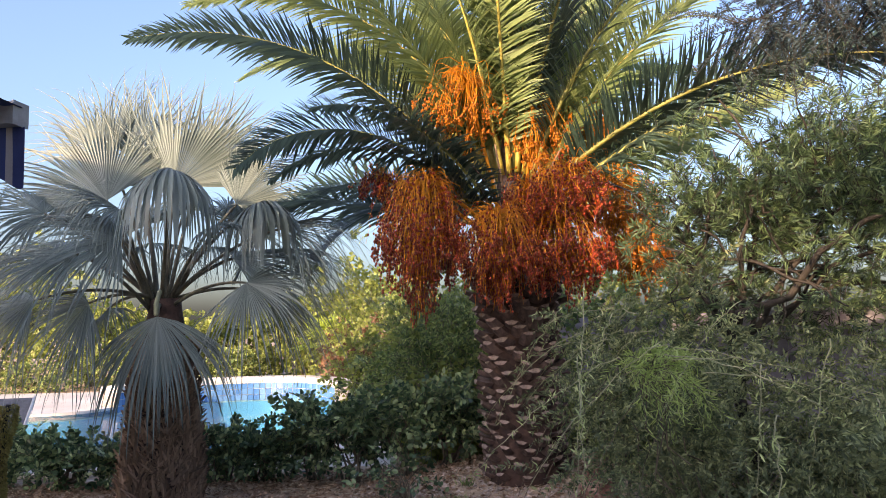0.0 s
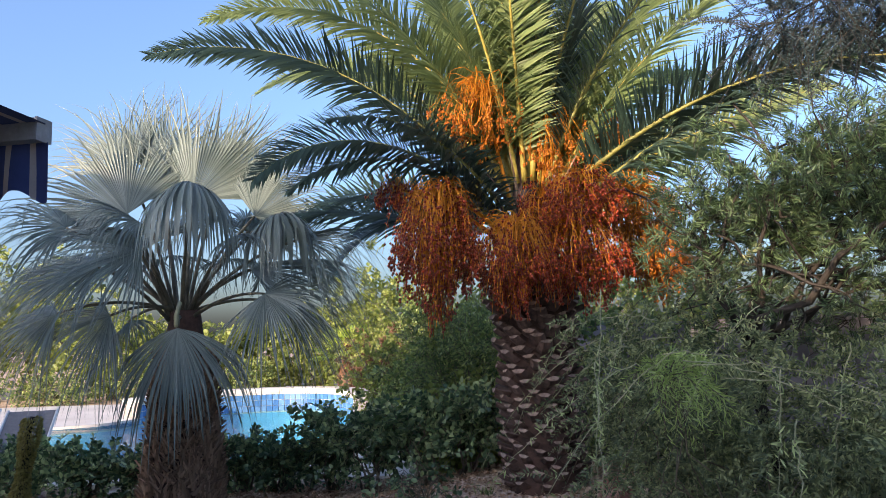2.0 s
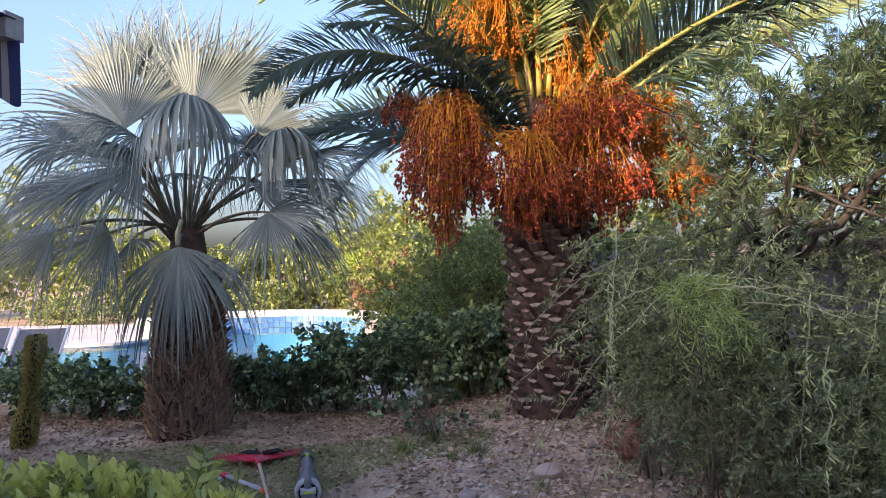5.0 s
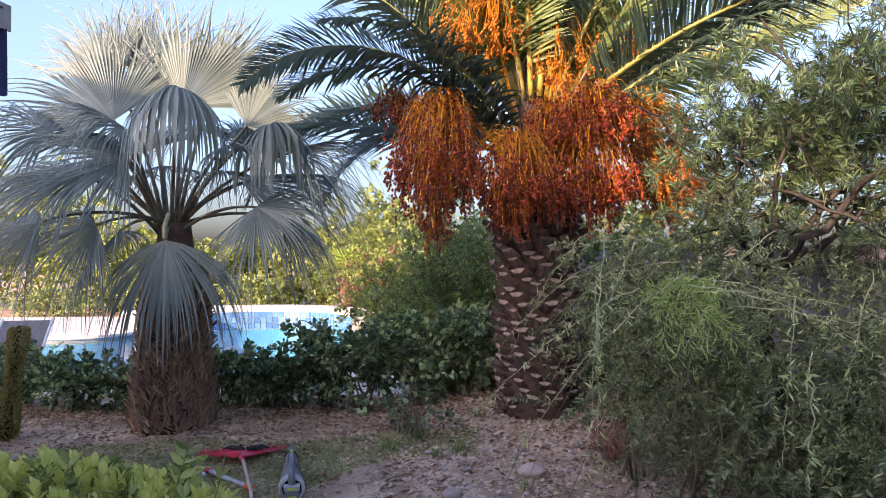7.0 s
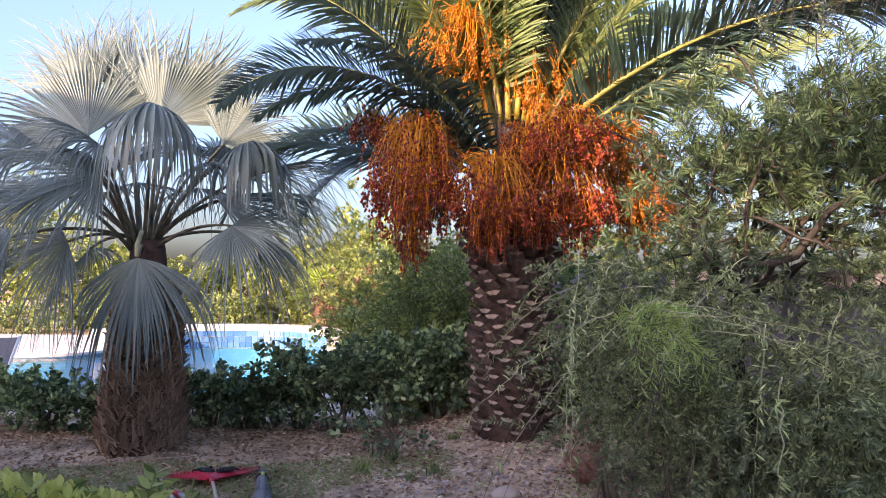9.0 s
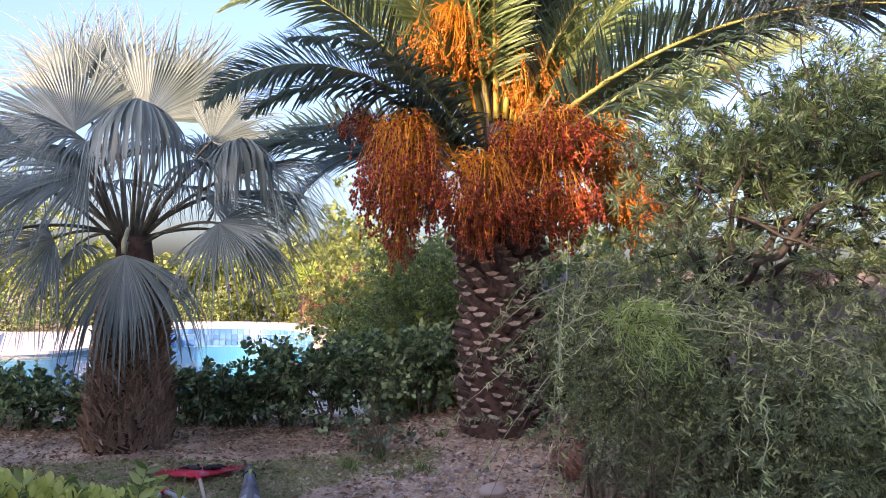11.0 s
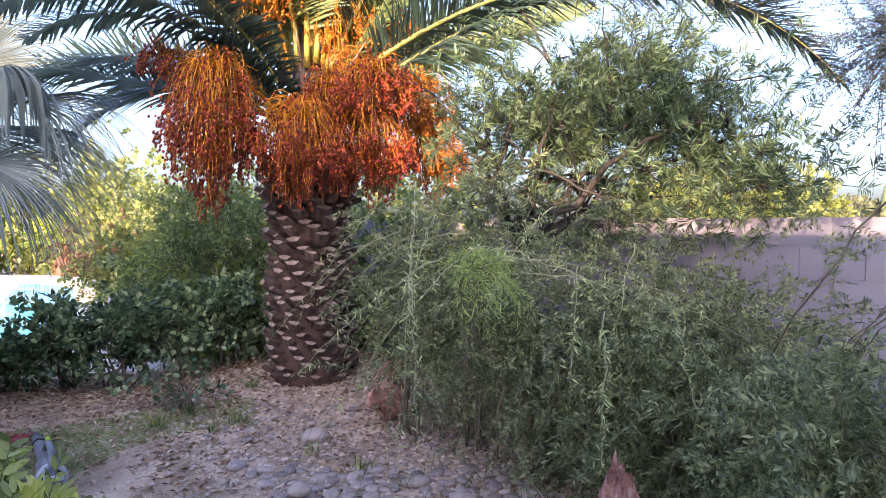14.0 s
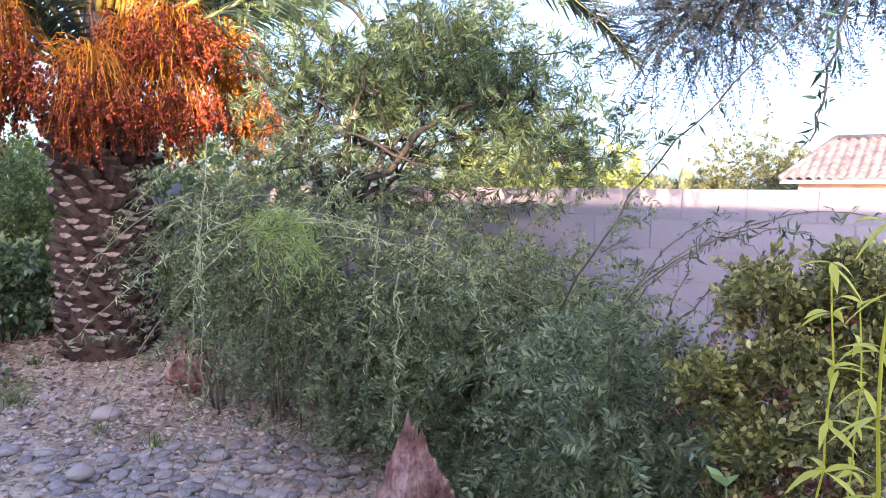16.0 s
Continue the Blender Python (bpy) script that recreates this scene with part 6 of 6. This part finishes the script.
# ---- right foreground plants ----
def bright_weed(a_, b_, n_, r_, big):
    ob = thing("bright_weed", a_, "tall yellow-green weed stem with pointed leaves close by", "weed", "bright weeds")
    g = Geo()
    q = curve(a_, b_, 0.0, 0.004, 22) + np.array([[0.012 * math.sin(k_ * 0.7), 0.012 * math.cos(k_ * 0.5), 0] for k_ in range(22)])
    g.tube(q, np.linspace(r_, r_ * 0.5, 22), 6)
    part("stem", g, M_YELLOW, ob)
    for m in range(n_):
        g = Geo()
        p_ = q[int(3 + 19 * m / n_)] + rng.normal(size=3) * 0.002
        az = m * 2.4 + rng.uniform(-0.5, 0.5)
        up = rng.uniform(-0.7, 0.9)
        d = unit(np.array([math.cos(az), math.sin(az), up]))
        sd = unit(np.cross(d, [0, 0, 1.0]) + rng.normal(size=3) * 0.3)
        s_ = np.linspace(0, 1, 6)
        ln = big * rng.uniform(0.6, 1.2)
        c_ = p_ + d * (ln * s_)[:, None] - np.array([0, 0, 1.0]) * (0.35 * ln * s_**2)[:, None]
        hw_ = ln * 0.12 * np.array([0.15, 0.8, 1.0, 0.8, 0.45, 0.03])
        fold = np.cross(sd, d) * 0.35
        v = np.stack([c_ - sd * hw_[:, None] + fold * hw_[:, None], c_, c_ + sd * hw_[:, None] + fold * hw_[:, None]], 1)
        g.add(v, [(k_ * 3 + e_, k_ * 3 + e_ + 1, k_ * 3 + 4 + e_, k_ * 3 + 3 + e_) for k_ in range(5) for e_ in range(2)])
        part("leaf", g, M_YELLOW, ob)


bright_weed((0.80, 0.49, 0.0), (0.77, 0.53, 1.50), 84, 0.0028, 0.052)
bright_weed((0.61, 0.37, 0.0), (0.62, 0.39, 1.56), 80, 0.004, 0.058)
bright_weed((1.05, 0.56, 0.0), (1.0, 0.6, 1.42), 84, 0.0028, 0.052)


def leafy_sprout():
    at = np.array([1.02, 0.83, 0.0])
    ob = thing("leafy_sprout", tuple(at), "fresh green sprout with heart-shaped leaves", "plant")
    g = Geo()
    q = curve(at, at + np.array([-0.01, -0.01, 1.04]), 0, 0.006)
    g.tube(q, np.linspace(0.004, 0.002, 8), 6)
    part("stem", g, M_GREENTWIG, ob)
    for m in range(9):
        az = 0.4 + m * 1.35
        g = Geo()
        leaves(g, outline_oval(0.30), q[7 - m // 3][None], np.array([[math.cos(az), math.sin(az), rng.uniform(-0.2, 0.9)]]), unit(np.array([[0, 0, 1.0]]) + rng.normal(size=(1, 3)) * 0.4), np.array([rng.uniform(0.05, 0.075)]))
        part("leaf", g, M_FEATHER, ob)


leafy_sprout()


# ---- beyond the wall ----
def saguaro():
    at = np.array([26.6, 20.6, 0.0])
    ob = thing("column_cactus", tuple(at), "tall pale green column cactus beyond the wall", "cactus")
    g = Geo()
    th = np.linspace(0, 2 * math.pi, 33)[:-1]
    zz = np.array([0, 1, 2.5, 3.2, 3.6, 3.78])
    rr = np.array([0.26, 0.30, 0.31, 0.27, 0.18, 0.04])
    v = np.stack([np.stack([at[0] + r_ * (1 + 0.09 * np.cos(16 * th)) * np.cos(th), at[1] + r_ * (1 + 0.09 * np.cos(16 * th)) * np.sin(th), 0 * th + z_], 1) for z_, r_ in zip(zz, rr)])
    g.add(v, [(r_ * 32 + k_, r_ * 32 + (k_ + 1) % 32, r_ * 32 + 32 + (k_ + 1) % 32, r_ * 32 + 32 + k_) for r_ in range(5) for k_ in range(32)])
    part("ribbed_column", g, M_CACTUS, ob)


saguaro()
for x, y, z_, rx, m_ in [(27.5, 18.0, 5.0, 1.9, M_FARTREE), (26.2, 19.0, 3.4, 0.9, M_FARTREE), (29.5, 17.3, 4.6, 1.6, M_FARTREE), (20.5, 17.6, 2.6, 1.5, M_FARTREE), (23.5, 21.0, 2.9, 1.6, M_FARTREE), (16.3, 15.4, 3.5, 1.1, M_SUNNY), (14.5, 15.2, 3.2, 1.0, M_SUNNY), (28.2, 22.0, 3.1, 0.7, M_FARTREE), (12.0, 15.5, 3.6, 1.4, M_SUNNY)]:
    ob = far_bush("far_tree", (x, y, 0.0), (x, y, z_ * 0.62), (rx, rx, z_ * 0.38), 430, 0.13, m_, "rounded leafy tree beyond the garden wall", category="tree", group="trees beyond the wall")


def neighbour_house():
    c0 = np.array([23.4, 14.3, 0.0])
    along = unit(np.array([0.32, -0.95, 0.0]))
    deep = np.array([along[1] * -1, along[0], 0.0])
    ob = thing("neighbour_house", tuple(c0), "single-storey house with peach walls and grey-brown clay tile roof", "house")
    g = Geo()
    q = [c0 + deep * 0.5 + along * 0.5, c0 + along * 11 + deep * 0.5, c0 + along * 11 + deep * 4.7, c0 + along * 0.5 + deep * 4.7]
    g.add(np.concatenate([q, [p_ + np.array([0, 0, 2.75]) for p_ in q]]), [(0, 1, 5, 4), (1, 2, 6, 5), (2, 3, 7, 6), (3, 0, 4, 7), (4, 5, 6, 7)])
    part("wall", g, M_PEACH, ob, smooth=False)
    roof = new("roof")
    roof.parent = ob
    roof.matrix_parent_inverse = base_of(ob).inverted()
    g = Geo()
    g.add([c0 + np.array([0, 0, 2.72]), c0 + along * 12 + np.array([0, 0, 2.72]), c0 + along * 12 + deep * 0.2 + np.array([0, 0, 2.86]), c0 + deep * 0.2 + np.array([0, 0, 2.86])], [(0, 1, 2, 3)])
    part("eave", g, M_WHITE, roof, smooth=False)
    rise, run = 1.55, 2.6
    for r_ in range(10):
        s0, s1 = r_ / 10, (r_ + 1.15) / 10
        g = Geo()
        lo_ = s0 * 1.25
        k_ = int((12 - lo_) / 0.034)
        u_ = lo_ + np.arange(k_) * 0.034
        wv = 0.11 * np.abs(np.cos(u_ * math.pi / 0.30))
        a0 = c0 + along * u_[:, None] + deep * (run * s0) + np.array([0, 0, 1.0]) * (2.84 + rise * s0 + 0.05 + wv)[:, None]
        a1 = c0 + along * u_[:, None] + deep * (run * s1) + np.array([0, 0, 1.0]) * (2.84 + rise * s1 + wv)[:, None]
        fr_ = a0 - np.array([0, 0, 0.06])
        ids = np.arange(k_ - 1)
        g.add(np.concatenate([a0, a1, fr_]), np.concatenate([np.stack([ids, ids + 1, ids + 1 + k_, ids + k_], 1), np.stack([ids + 2 * k_, ids + 1 + 2 * k_, ids + 1, ids], 1)]))
        part("tile_course", g, M_TILE, roof)
    g = Geo()
    top = c0 + along * 1.25 + deep * 2.6 + np.array([0, 0, 4.46])
    g.tube([c0 + np.array([0, 0, 2.9]), top], 0.11, 8)
    part("hip_ridge", g, M_TILE, roof)
    g = Geo()
    g.tube([top, top + along * 10], 0.11, 8)
    part("ridge", g, M_TILE, roof)
    g = Geo()
    g.add([c0 + np.array([0, 0, 2.84]), top, c0 + deep * 5.2 + np.array([0, 0, 2.84])], [(0, 1, 2)])
    part("hip_end", g, M_TILE, roof, smooth=False)


neighbour_house()

# ---- wall blocks ----
bm_ = Geo()
e_ = 0.004
v = [(0, 0.0 + e_, e_), (0, 0.40 - e_, e_), (0, 0.40 - e_, 0.2 - e_), (0, e_, 0.2 - e_), (0.02, 0.003, 0.003), (0.02, 0.397, 0.003), (0.02, 0.397, 0.197), (0.02, 0.003, 0.197)]
bm_.add(v, [(3, 2, 1, 0), (0, 1, 5, 4), (1, 2, 6, 5), (2, 3, 7, 6), (3, 0, 4, 7)])
block = bm_.mesh("block", M_WALL, False)
turn = math.atan2(W[1], W[0]) - math.pi / 2
made = 0
for row in range(9):
    z_ = TOP - 0.2 * (row + 1)
    for c_ in range(33):
        v_ = 6.8 - 0.4 * c_ - 0.2 * (row % 2)
        ob = new("block", block)
        ob.parent = gwall
        ob.location = tuple(uw(WALL_U - 0.004 + rng.uniform(-0.0015, 0.0015), v_, z_))
        ob.rotation_euler = (0, 0, turn)
